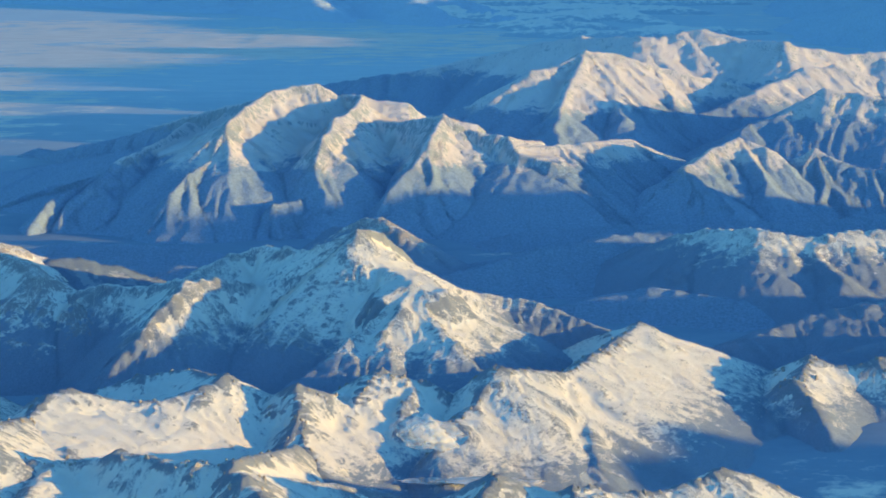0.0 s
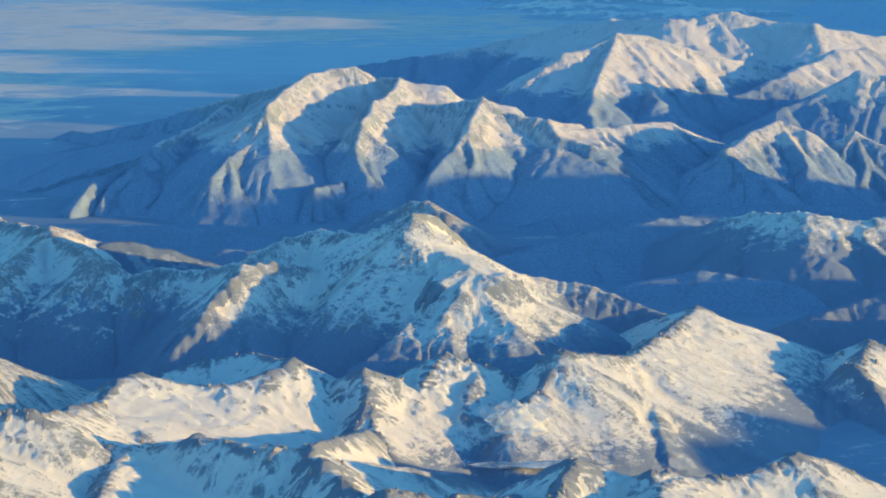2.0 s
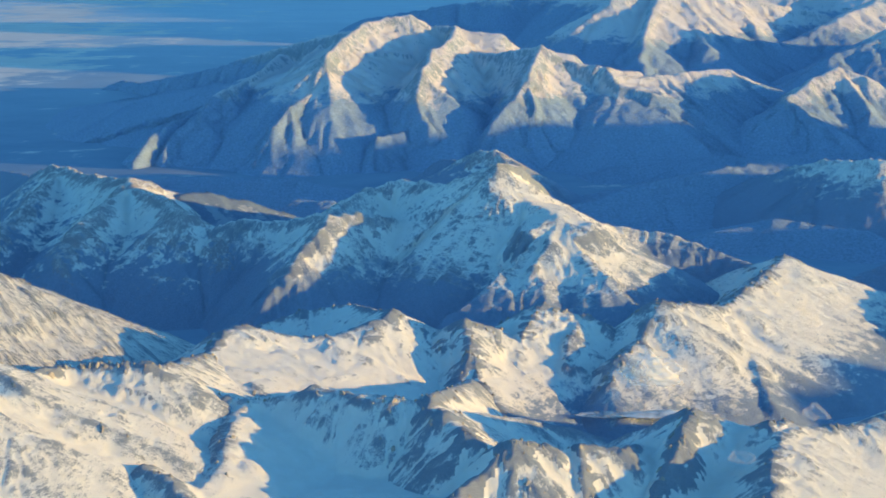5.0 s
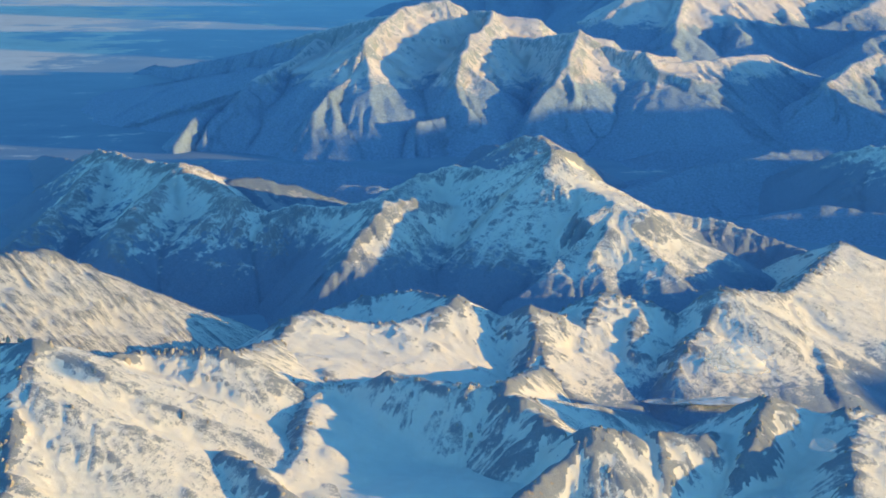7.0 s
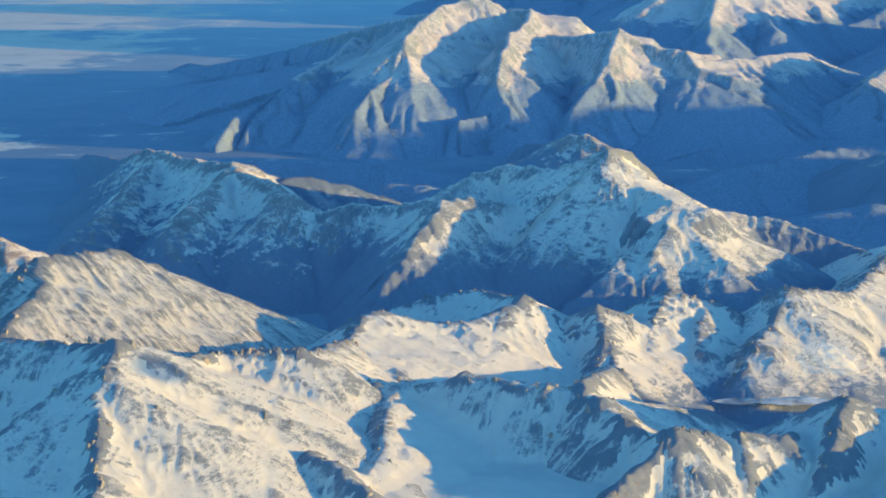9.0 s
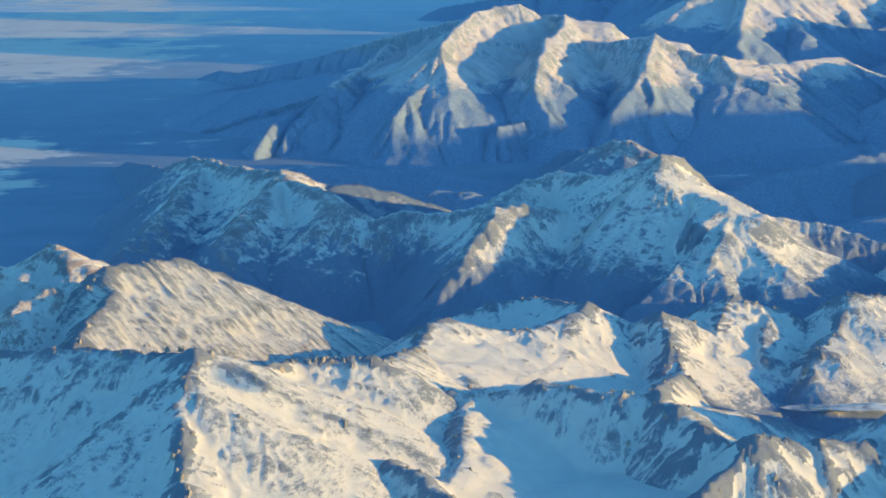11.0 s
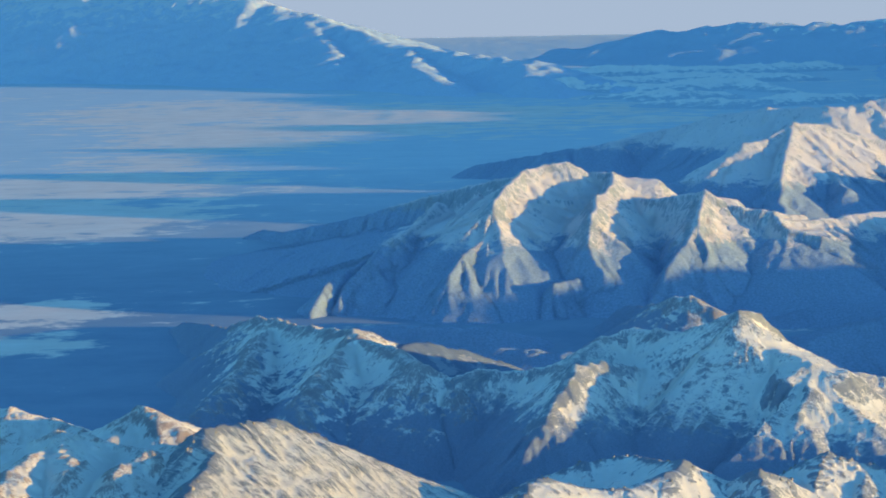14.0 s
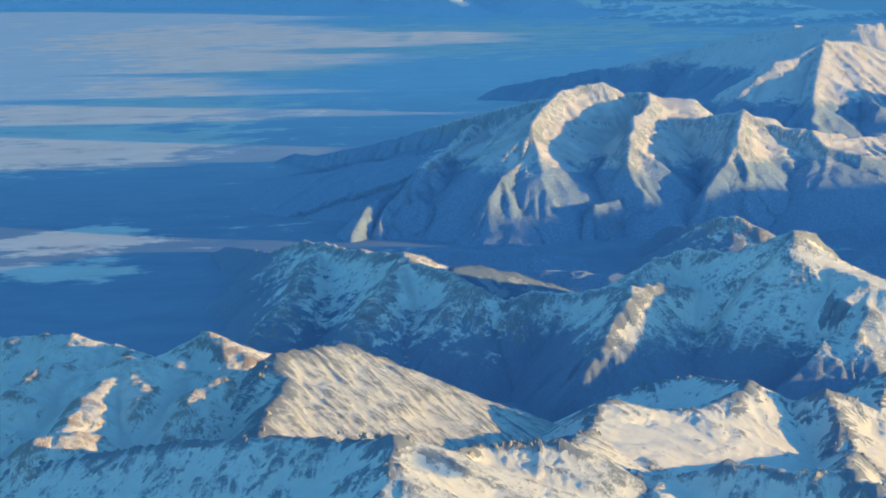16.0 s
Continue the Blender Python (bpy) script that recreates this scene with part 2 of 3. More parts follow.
            far = (max(a[2], b[2]) - floor) / (right if bench else min(left, right)) * 1.25 + 3 + bench
            i0, i1 = np.searchsorted(xs, (min(a[0], b[0]) - far, max(a[0], b[0]) + far))
            j0, j1 = np.searchsorted(ys, (min(a[1], b[1]) - far, max(a[1], b[1]) + far))
            if i1 <= i0 or j1 <= j0:
                continue
            px, py = wx[j0:j1, i0:i1] - a[0], wy[j0:j1, i0:i1] - a[1]
            t = np.clip((px * dx + py * dy) / n2, 0, 1)
            ex, ey = px - t * dx, py - t * dy
            d = np.hypot(ex, ey)
            blunt = soft * size * (1.0 if weight > 0.9 else 0.7)
            fall = right + (left - right) * (0.5 + 0.5 * (dx * py - dy * px) / (length * d + 1e-6))
            s = start + t * length + np.where((t >= 1) | (t <= 0), np.arctan2(ey, ex) * 3, 0)
            crest = a[2] + (b[2] - a[2]) * t
            crest = crest + rough * weight * (0.3 * grain(s / 2.3, 0 * s, seed + 9) + 0.2 * grain(s / 0.8, 0 * s, seed + 10)) * np.clip((crest - base) / 8, 0, 1) * (0.2 + 0.8 * np.exp(-d / (3 * size)))
            crest = crest + jag * (weight > 0.9) * (1 - 2 * np.abs(grain(s / (1.7 * size), 0 * s, seed + 15))) * np.exp(-d / (2.2 * size)) * np.clip((crest - base) / 8, 0, 1)
            groove = 0.5 * flute * weight * (np.abs(grain(s / (2.2 * size), d / (40 * size), seed + 12)) + 0.5 * np.abs(grain(s / (0.9 * size), d / (18 * size), seed + 13)) + 0.3 * np.abs(grain(s / (0.45 * size), d / (6 * size), seed + 14))) * np.clip(d / 4, 0, 1.4)
            run = np.sqrt(d * d + blunt * blunt) - 0.75 * blunt
            h = crest - fall * run * (1 - hollow * d / (d + 26)) - groove
            if bench:
                h = h - 0.75 * np.clip(d - bench, 0, None) * (dx * py - dy * px > 0)
            old = H[j0:j1, i0:i1]
            better = h > old
            share = np.clip(0.5 + 0.5 * (h - old) / blunt, 0, 1)
            H[j0:j1, i0:i1] = old + (h - old) * share + 0.6 * blunt * share * (1 - share)
            S[j0:j1, i0:i1] = np.where(better, s, S[j0:j1, i0:i1])
            D[j0:j1, i0:i1] = np.where(better, d, D[j0:j1, i0:i1])
            start += length + 3.7
    high = np.clip((H - base) / 10, 0.15, 1)
    kx, ky = X + 1.4 * size * layers(X / (5 * size), Y / (5 * size), 2, seed + 30), Y + 1.4 * size * layers(X / (5 * size) + 7, Y / (5 * size), 2, seed + 31)
    H = H + rough * high * size * (0.26 * crags(kx / (6.5 * size), ky / (6.5 * size), 2, seed + 20) - 0.17 + 0.17 * crags(kx / (1.9 * size), ky / (1.9 * size), 4, seed + 24, 0.55))
    H = H + lumps * high * size * (0.8 * layers(kx / (11 * size), ky / (11 * size), 3, seed + 50) + 0.3 * layers(kx / (3.1 * size), ky / (3.1 * size), 3, seed + 55))
    if comb:
        S, D = -X * comb[1] + Y * comb[0], X * comb[0] + Y * comb[1]
        H = H - 0.35 * np.abs(grain(S / 1.6, D / 30, seed + 60)) - 0.2 * np.abs(grain(S / 0.7, D / 14, seed + 61))
    if worn:
        H = erode(H / cell, (base + 1.0) / cell, int(worn * (H > floor).sum() * 0.05), 6, seed) * cell
    proud = np.clip((H - smooth(H, 2)) / (0.15 * size), -1, 1) * 0.2 + np.clip((H - smooth(H, 10)) / (0.9 * size), -1, 1) * 0.8
    proud = np.where(proud < 0, 1.6 * proud, proud)
    jump = np.zeros(H.shape)
    jump[:, 1:] += np.abs(np.diff(S, axis=1)) > 4
    jump[1:, :] += np.abs(np.diff(S, axis=0)) > 4
    proud = proud - 3 * (smooth(jump, 1) > 0.05) * (proud < 0.15)
    keep = H > floor
    quads = keep[:-1, :-1] | keep[1:, :-1] | keep[:-1, 1:] | keep[1:, 1:]
    used = np.zeros(H.shape, bool)
    for a, b in ((slice(None, -1), slice(None, -1)), (slice(1, None), slice(None, -1)), (slice(None, -1), slice(1, None)), (slice(1, None), slice(1, None))):
        used[a, b] |= quads
    index = np.full(H.shape, -1)
    index[used] = np.arange(used.sum())
    verts = np.stack([X[used], Y[used], np.maximum(H[used], floor - 0.5)], 1)
    faces = np.stack([index[:-1, :-1][quads], index[:-1, 1:][quads], index[1:, 1:][quads], index[1:, :-1][quads]], 1)
    ob = sheet(name, verts, faces, face)
    at = ob.data.attributes.new("flow", "FLOAT_VECTOR", "POINT")
    at.data.foreach_set("vector", np.stack([S[used], D[used], proud[used]], 1).astype(np.float32).ravel())
    return tagged(ob, label, "mountain" if name != "hill" else "hill")


def sheet(name, verts, faces, mat):
    me = bpy.data.meshes.new(name)
    me.vertices.add(len(verts))
    me.vertices.foreach_set("co", verts.astype(np.float32).ravel())
    me.loops.add(faces.size)
    me.loops.foreach_set("vertex_index", faces.astype(np.int32).ravel())
    me.polygons.add(len(faces))
    me.polygons.foreach_set("loop_start", np.arange(0, faces.size, 4, dtype=np.int32))
    me.polygons.foreach_set("use_smooth", np.ones(len(faces), bool))
    me.update(calc_edges=True)
    me.validate()
    me.materials.append(mat)
    return new(name, me)


# ---- ground: one sheet to the horizon ----
def ground_material():
    m, nodes, links, bsdf = material("valley_floor")
    geo = nodes.new("ShaderNodeNewGeometry")
    big = speckle(nodes, links, geo.outputs["Position"], 0.012, 6.0, 0.6, (0.5, 0.8, 1.0))
    mid = speckle(nodes, links, geo.outputs["Position"], 0.06, 7.0, 0.7, (0.5, 0.8, 1.0))
    # floor woods include haze blue; the second tone is the hazier far floor
    hazed_wood = ramp(nodes, links, mid, [(0.3, (0.21, 0.32, 0.46)), (0.7, (0.27, 0.39, 0.53))])
    far_haze = ramp(nodes, links, mid, [(0.3, (0.46, 0.60, 0.71)), (0.7, (0.56, 0.68, 0.77))])
    # warm tone that paints low sunlight onto the open fields
    pale = ramp(nodes, links, mid, [(0.3, (0.72, 0.62, 0.60)), (0.7, (0.86, 0.78, 0.76))])
    sep = nodes.new("ShaderNodeSeparateXYZ")
    links.new(geo.outputs["Position"], sep.inputs[0])
    # painted distance haze: floor colour pales from y 600 to 1100
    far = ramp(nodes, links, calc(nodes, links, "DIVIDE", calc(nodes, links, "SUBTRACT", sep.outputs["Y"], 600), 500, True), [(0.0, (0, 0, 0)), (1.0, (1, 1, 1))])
    hazed_wood = blend(nodes, links, far, hazed_wood, far_haze)
    field = None
    for x, y, rx, ry in LIT_FIELDS:
        u = calc(nodes, links, "DIVIDE", calc(nodes, links, "SUBTRACT", sep.outputs["X"], x), rx)
        v = calc(nodes, links, "DIVIDE", calc(nodes, links, "SUBTRACT", sep.outputs["Y"], y), ry)
        r = calc(nodes, links, "SUBTRACT", 1.0, calc(nodes, links, "ADD", calc(nodes, links, "MULTIPLY", u, u), calc(nodes, links, "MULTIPLY", v, v)), True)
        field = r if field is None else calc(nodes, links, "MAXIMUM", field, r)
    a = calc(nodes, links, "ADD", calc(nodes, links, "MULTIPLY", field, 0.72), calc(nodes, links, "MULTIPLY", calc(nodes, links, "SUBTRACT", big, 0.5), 1.6))
    a = calc(nodes, links, "ADD", a, calc(nodes, links, "MULTIPLY", calc(nodes, links, "SUBTRACT", mid, 0.5), 2.6))
    fac = ramp(nodes, links, a, [(0.28, (0, 0, 0)), (0.5, (1, 1, 1))])
    links.new(blend(nodes, links, fac, hazed_wood, pale), bsdf.inputs["Base Color"])
    bsdf.inputs["Roughness"].default_value = 0.9
    bsdf.inputs["Specular IOR Level"].default_value = 0.1
    return m


# open snowy fields on the plain, low sun painted in pale: centre and half-widths
LIT_FIELDS = [(-356, 1651, 184, 329), (-272, 1391, 149, 284), (-138, 1557, 335, 309), (-315, 982, 151, 138), (-298, 849, 125, 149), (-229, 579, 33, 33), (-218, 524, 39, 26), (-292, 1128, 71, 97)]
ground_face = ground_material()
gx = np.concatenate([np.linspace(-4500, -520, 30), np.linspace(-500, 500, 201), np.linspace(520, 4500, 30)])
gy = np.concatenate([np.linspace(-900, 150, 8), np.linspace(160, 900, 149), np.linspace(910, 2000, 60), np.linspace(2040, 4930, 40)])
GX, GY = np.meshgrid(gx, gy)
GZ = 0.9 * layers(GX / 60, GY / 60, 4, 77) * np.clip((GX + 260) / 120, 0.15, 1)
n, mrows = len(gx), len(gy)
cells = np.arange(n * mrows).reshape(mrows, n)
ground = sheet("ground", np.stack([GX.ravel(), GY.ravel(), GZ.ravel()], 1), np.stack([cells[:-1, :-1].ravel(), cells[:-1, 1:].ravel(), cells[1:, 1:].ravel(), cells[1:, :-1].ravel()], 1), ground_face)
tagged(ground, "wooded valleys and a broad snowy plain", "ground", kind="structure")

# ---- the near mountains ----
tilted = mountain("mountain", "tilted snow peak with a long streaked sunlit face", 0.34, bare_face, [
    Ridge(0.9, 0.55, (-122.7, 292, 31.5), (-119.4, 298, 31), (-111.9, 304, 29.7), (-105.8, 305, 27.1), (-99.7, 306, 23.2), (-93.5, 306, 18.7), (-86.3, 305, 12.3), (-80, 303, 6), ribs=""),
    Ridge(0.5, 0.85, (-111.9, 304, 29.7), (-122.7, 292, 31.5), (-119.8, 285, 28.8), (-122, 276, 26.8), (-123.6, 264, 25.2), ribs=""),
], 3, flute=0.1, seed=11, jag=0.1, rough=0.5, comb=(0.68, -0.73), worn=0.08)
crest_m = mountain("mountain", "rugged snowy crest with jagged rock pinnacles", 0.34, massif_face, [
    Ridge(0.75, 0.55, (-170, 268, 22), (-165.9, 264, 19.7), (-157.8, 262, 21.7), (-148, 260, 23.6), (-131.9, 257, 26.6), (-118.1, 254, 27.5), (-105.4, 250, 27.8), (-100.3, 245, 30.1), ribs=""),
    Ridge(0.75, 0.6, (-100.3, 245, 30.1), (-94.6, 246, 27.3), (-92.2, 248, 24), (-90.8, 256, 22.8), (-87.4, 262, 22.8), (-83, 263, 22.7), (-78.4, 263, 23), (-73.8, 263, 23), (-71.2, 272, 20.2), (-68.7, 284, 17.9), ribs="r", every=1.5),
    Ridge(0.5, 0.9, (-100.3, 245, 30.1), (-101.3, 240, 27.9), (-101.7, 234, 24.6), (-99.6, 225, 21.8), (-97.9, 216, 18.6), (-96, 200, 14), ribs="r"),
], 9, seed=21, jag=0.3, rough=0.65, basins=[(-72, 232, 28, 11.5)])
cirque = mountain("mountain", "snowy cirque wall with a sunlit side ridge", 0.34, near_face, [
    Ridge(0.6, 0.8, (-73.8, 263, 23), (-66.6, 264, 18.2), (-63, 264, 17.1), (-59.2, 263, 16.7), (-53.6, 262, 17.4), (-48, 261, 18.7), (-40.8, 259, 18.6), (-34.5, 257, 19.3), (-30, 256, 19), ribs=""),
    Ridge(0.34, 0.8, (-59.2, 263, 16.7), (-59.9, 254, 15.8), (-60.3, 243, 14.2), (-61.8, 234, 13.1), (-60, 220, 11), ribs=""),
    Ridge(0.7, 0.8, (-72.7, 229, 13.6), (-70, 234, 16.1), (-66.3, 230, 15.4), (-61.8, 225, 14.3), ribs=""),
    Ridge(0.7, 0.85, (-30, 256, 19), (-25.5, 272, 14.8), (-22, 290, 11), ribs="l"),
    Ridge(0.9, 0.8, (-30, 256, 19), (-24.3, 262, 14.2), (-13.5, 270, 10.7), (-5, 277, 6.2), (2, 281, 3), ribs=""),
], 9, seed=31, flute=0.06, jag=0.0, worn=0.12, rough=0.6, lumps=0.8, step=12, basins=[(-44, 226, 40, 10)])
dark_ridge = mountain("mountain", "dark rocky ridge with sunlit triangular faces", 0.34, massif_face, [
    Ridge(0.7, 0.85, (-29.6, 256, 18.7), (-23.5, 244, 17.4), (-19.9, 240, 16.4), (-16.3, 238, 18.1), (-11.3, 240, 16.6), (-8, 243, 14.5), (-6.2, 242, 16.2), (-0.2, 243, 14.8), (5.6, 252, 12.3), (9, 256, 13.5), (13.1, 254, 17.5), (18, 258, 14), (22, 254, 13.2), (26.9, 254, 15.3), ribs=""),
    Ridge(0.7, 0.5, (26.9, 254, 15.3), (24.1, 252, 15.6), (32.4, 255, 13.9), (40, 258, 13.2), (46.1, 262, 13.8), (49.6, 264, 15), (55.2, 266, 13), (62.3, 268, 8.6), (67.1, 268, 6.1), ribs=""),
    Ridge(1.1, 1.1, (-16.3, 238, 18.1), (-22, 233, 14.8), (-27.3, 226, 13), ribs=""),
    Ridge(1.1, 1.1, (-11.3, 240, 16.6), (-13, 232, 13), (-13.5, 226, 10), ribs=""),
    Ridge(1.1, 1.1, (-6.2, 242, 16.2), (-6.4, 234, 12.4), (-6.5, 228, 9), ribs=""),
    Ridge(1.1, 1.1, (13.1, 254, 17.5), (9, 246, 15), (4.8, 238, 11.7), (2, 230, 8), ribs=""),
    Ridge(0.4, 0.8, (26.9, 254, 15.3), (22.2, 240, 14.4), (20, 228, 12.4), (17, 214, 10), ribs="l"),
], 6, step=9, seed=41, jag=0.15, basins=[(0, 213, 40, 8.0)])
bowl = mountain("mountain", "broad snow bowl with a scalloped sunlit rim", 0.34, smooth_face, [
    Ridge(0.65, 0.33, (-71.6, 282, 17.4), (-67.6, 286, 17.5), (-66, 295, 18.6), (-63.1, 298, 18.7), (-55.3, 300, 16.8), (-47.3, 301, 15.8), ribs="l"),
    Ridge(0.65, 0.62, (-47.3, 301, 15.8), (-40.6, 306, 16.8), (-35.9, 311, 17.8), ribs="l"),
    Ridge(0.6, 0.6, (-35.9, 311, 17.8), (-32.8, 312, 15.7), (-29, 312, 11)),
    Ridge(0.6, 0.5, (-66, 321, 9), (-61.5, 322, 12.4), (-53.9, 323, 15), (-44.6, 324, 16.1), (-36, 312, 17.6), ribs="l"),
], 4, seed=51, flute=0.08, rough=0.6, basins=[(-52, 276, 24, 11.5)])
pyramid = mountain("mountain", "sharp snow pyramid with a knobbly side ridge", 0.34, valley_face, [
    Ridge(0.7, 0.8, (-31.7, 298, 9.6), (-29.5, 303, 11.9), (-26.7, 306, 14.3), (-22.9, 308.5, 17.3), (-18.5, 312, 14), (-12.8, 318, 12.9), ribs=""),
    Ridge(0.7, 0.7, (-12.8, 318, 12.9), (-10.3, 320, 13.6), (-6.7, 322, 16.6), (0.3, 321, 14.5), (4, 319, 13.6), (7, 317, 10), ribs=""),
    Ridge(0.5, 0.8, (-22.9, 308.5, 17.3), (-21.8, 300, 13.3), (-19.7, 292, 9.8), (-17.1, 286, 8.1), ribs="l"),
    Ridge(0.5, 0.8, (-6.7, 322, 16.6), (-11.3, 313, 13.9), (-12.6, 306, 11.5), (-10.9, 298, 8.4), ribs="l"),
    Ridge(0.55, 0.8, (0.3, 321, 14.5), (-2, 313, 12.7), (-3.4, 305, 10.1), ribs="l"),
], 4, step=9, seed=61, flute=0.12, lumps=0.5)
white_m = mountain("mountain", "massive white mountain with a wide sunlit front", 0.34, white_face, [
    Ridge(0.5, 0.9, (16.4, 319.6, 17.4), (11.6, 309, 12.5), (7.2, 304, 11.2), (4.5, 296, 8.3), ribs=""),
    Ridge(0.8, 0.55, (16.4, 319.6, 17.4), (22.8, 325, 15.8), (31.2, 331, 13.6), ribs=""),
    Ridge(0.42, 0.8, (49.1, 368, 15), (43.3, 356, 14.4), (38.5, 346, 13.9), (31.2, 331, 13.6), ribs="l"),
    Ridge(0.6, 0.5, (49.1, 368, 15), (57.1, 366, 11.9), (60.9, 362, 8.8), ribs=""),
    Ridge(0.6, 0.7, (31.1, 329, 12.8), (32.1, 316, 10.4), (33.6, 303, 6.5), (34.4, 296, 4.4), ribs="l"),
], 2, step=10, seed=71, rough=0.55, lumps=0.4)
shoulder = mountain("mountain", "snowy shoulder with a sunlit rocky rib above woods", 0.45, shoulder_face, [
    Ridge(0.6, 0.6, (65, 352, 3.8), (72.7, 354, 4.5), (81.6, 356, 7.1), (86.6, 357, 9.7), (92.7, 356, 7.7), (102.7, 358, 9.9), (112.2, 360, 10.2), (130, 360, 10), (170, 356, 12), (220, 352, 12), ribs="r"),
    Ridge(0.6, 0.8, (86.7, 357, 9.5), (80.1, 345, 7.9), (81.5, 334, 5.1), (81.4, 322, 1.6), ribs=""),
    Ridge(0.6, 0.8, (75.7, 342, 3.4), (71.4, 334, 2.7), (69.4, 325, 0.1), ribs=""),
], 0, step=11, seed=81, lumps=0.6)
# unseen, added only to throw shade on the valley floor
mountain("mountain", "unseen mountain added to shade the valley floor", 2.0, hazed_far_face, [
    Ridge(0.85, 0.85, (388, 212, 24), (374, 228, 33), (378, 246, 33), (390, 262, 22)),
], 0, step=14, seed=86)

# ---- the middle range ----
mountain("mountain", "long mountain with a sunlit crest and shaded snow face", 0.5, mid_face, [
    Ridge(0.7, 0.85, (-92, 394, 18.4), (-84.4, 394, 16.1), (-73.2, 392, 18.7), (-62.5, 391, 18.9), (-52.4, 387, 21.6), every=2.0),
    Ridge(0.7, 0.74, (-52.4, 387, 21.6), (-48.4, 394, 23.2), (-43.1, 400, 24.8), (-36.3, 404, 25.6), (-26.8, 399, 26.2), (-19.7, 393, 28.7), (-13.8, 387, 32.5), ribs="l"),
    Ridge(0.16, 0.74, (-13.8, 387, 32.5), (-13.1, 386, 28.7), (-6.5, 376, 25.4), (-1.1, 366, 24.4), (6.3, 375, 18.7), (15.3, 383, 13.5), (25.4, 388, 9.2), (33.4, 388, 7.5), ribs="", bench=8),
    Ridge(0.6, 0.5, (8.9, 396, 16.5), (17.2, 397, 15.4), (26.5, 396, 14.2), (40, 388, 10.5), (45.2, 381, 9.6), (56, 376, 5), ribs="l"),
    Ridge(0.55, 0.85, (-1.1, 366, 24.4), (-2.6, 358, 21.3), (-6.8, 350, 17.5), (-11.4, 344, 12.4), (-14.7, 339, 7.3), ribs=""),
    Ridge(0.8, 1.0, (-38.7, 385, 20.5), (-46.2, 381, 22.6), (-52.1, 377, 23.6), (-54.5, 370, 21.2), (-58.2, 363, 17.3), (-61, 358, 13.8), (-63.9, 354, 11.2), (-68.2, 348, 5.2), ribs=""),
], 2, step=9, seed=91, worn=0.35, flute=0.5, rough=0.75)
mountain("mountain", "snow-streaked range with woods on its lower slopes", 0.6, woody_face, [
    Ridge(0.7, 0.75, (-170, 545, 3), (-150, 505, 8), (-135.2, 468, 18.6), (-123.9, 450, 19.9), (-113.7, 436, 21.6), (-107, 425, 22.9), (-99.2, 412, 21), (-93.4, 405, 20.2), (-90, 396, 20.4)),
    Ridge(0.65, 0.8, (-105, 424, 23.4), (-107.2, 416, 20.9), (-109.6, 409, 19.1), (-110.4, 398, 16.6), ribs=""),
    Ridge(0.65, 0.8, (-88.2, 406, 16.7), (-93.8, 401, 16.6), (-96.6, 394, 14.7), (-99.4, 386, 11.3), ribs=""),
    Ridge(0.7, 0.8, (-73, 400, 17.4), (-77.2, 395, 17.1), (-79.7, 389, 15.3), ribs=""),
    Ridge(0.7, 0.8, (-108.8, 406, 18.7), (-112.5, 396, 17.1), (-113.5, 389, 14.8), (-114.8, 380, 11.5), ribs=""),
    Ridge(0.7, 0.8, (-131.2, 450, 18.1), (-132.7, 420, 15.1), (-135.9, 402, 14), (-140.9, 388, 11.1), ribs="r"),
], 2, step=10, seed=93, flute=0.3, lumps=0.8, worn=0.3)
mountain("hill", "brown windswept ridge with little snow", 0.8, dimmed_brown_face, [
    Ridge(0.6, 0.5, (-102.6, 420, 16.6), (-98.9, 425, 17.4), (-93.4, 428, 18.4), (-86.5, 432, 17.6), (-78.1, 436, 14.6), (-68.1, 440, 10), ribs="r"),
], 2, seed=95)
mountain("mountain", "low snowy hills with brown windswept tops", 0.45, brown_face, [
    Ridge(0.6, 0.55, (-204.2, 350, 18.1), (-194.3, 350, 20.4), (-179.1, 348, 22.3), (-172.6, 346, 22.6), (-163.5, 342, 20.7), (-151.1, 332, 19.6), ribs="r"),
    Ridge(0.6, 0.7, (-148.7, 332, 21.3), (-144.2, 330, 24.7), (-141.6, 328, 26.8), (-137.9, 326, 26), (-132.4, 322, 23.5), ribs=""),
    Ridge(0.55, 0.5, (-186.1, 306, 18.6), (-170.3, 304, 22.1), (-161.2, 302, 24.8), (-152.3, 302, 28.7), (-148, 300, 28), (-140.7, 299, 25.9), (-133.1, 297, 26.1), (-125.4, 293, 27.2), ribs=""),
    Ridge(0.6, 0.8, (-152.3, 302, 28.7), (-149.9, 293, 27.8), (-146.6, 284, 26.1), ribs=""),
    Ridge(0.55, 0.8, (-152.6, 296, 27.5), (-154.8, 287, 26.5), (-156.7, 278, 25.1), (-158, 273, 24.4), ribs=""),
    Ridge(0.6, 0.8, (-125.4, 293, 27.4), (-131.9, 289, 28.2), (-136.5, 283, 27.3), (-137.6, 279, 26.1), ribs=""),
    Ridge(0.6, 0.8, (-166.2, 308, 26.6), (-168.8, 300, 26.4), (-170.9, 292, 25.5), ribs=""),
    Ridge(0.6, 0.8, (-153.5, 272, 23.8), (-156.5, 269, 24), (-160.5, 266, 24.1), ribs=""),
], 8, step=10, seed=101, lumps=0.8, basins=[(-145, 270, 40, 17)])
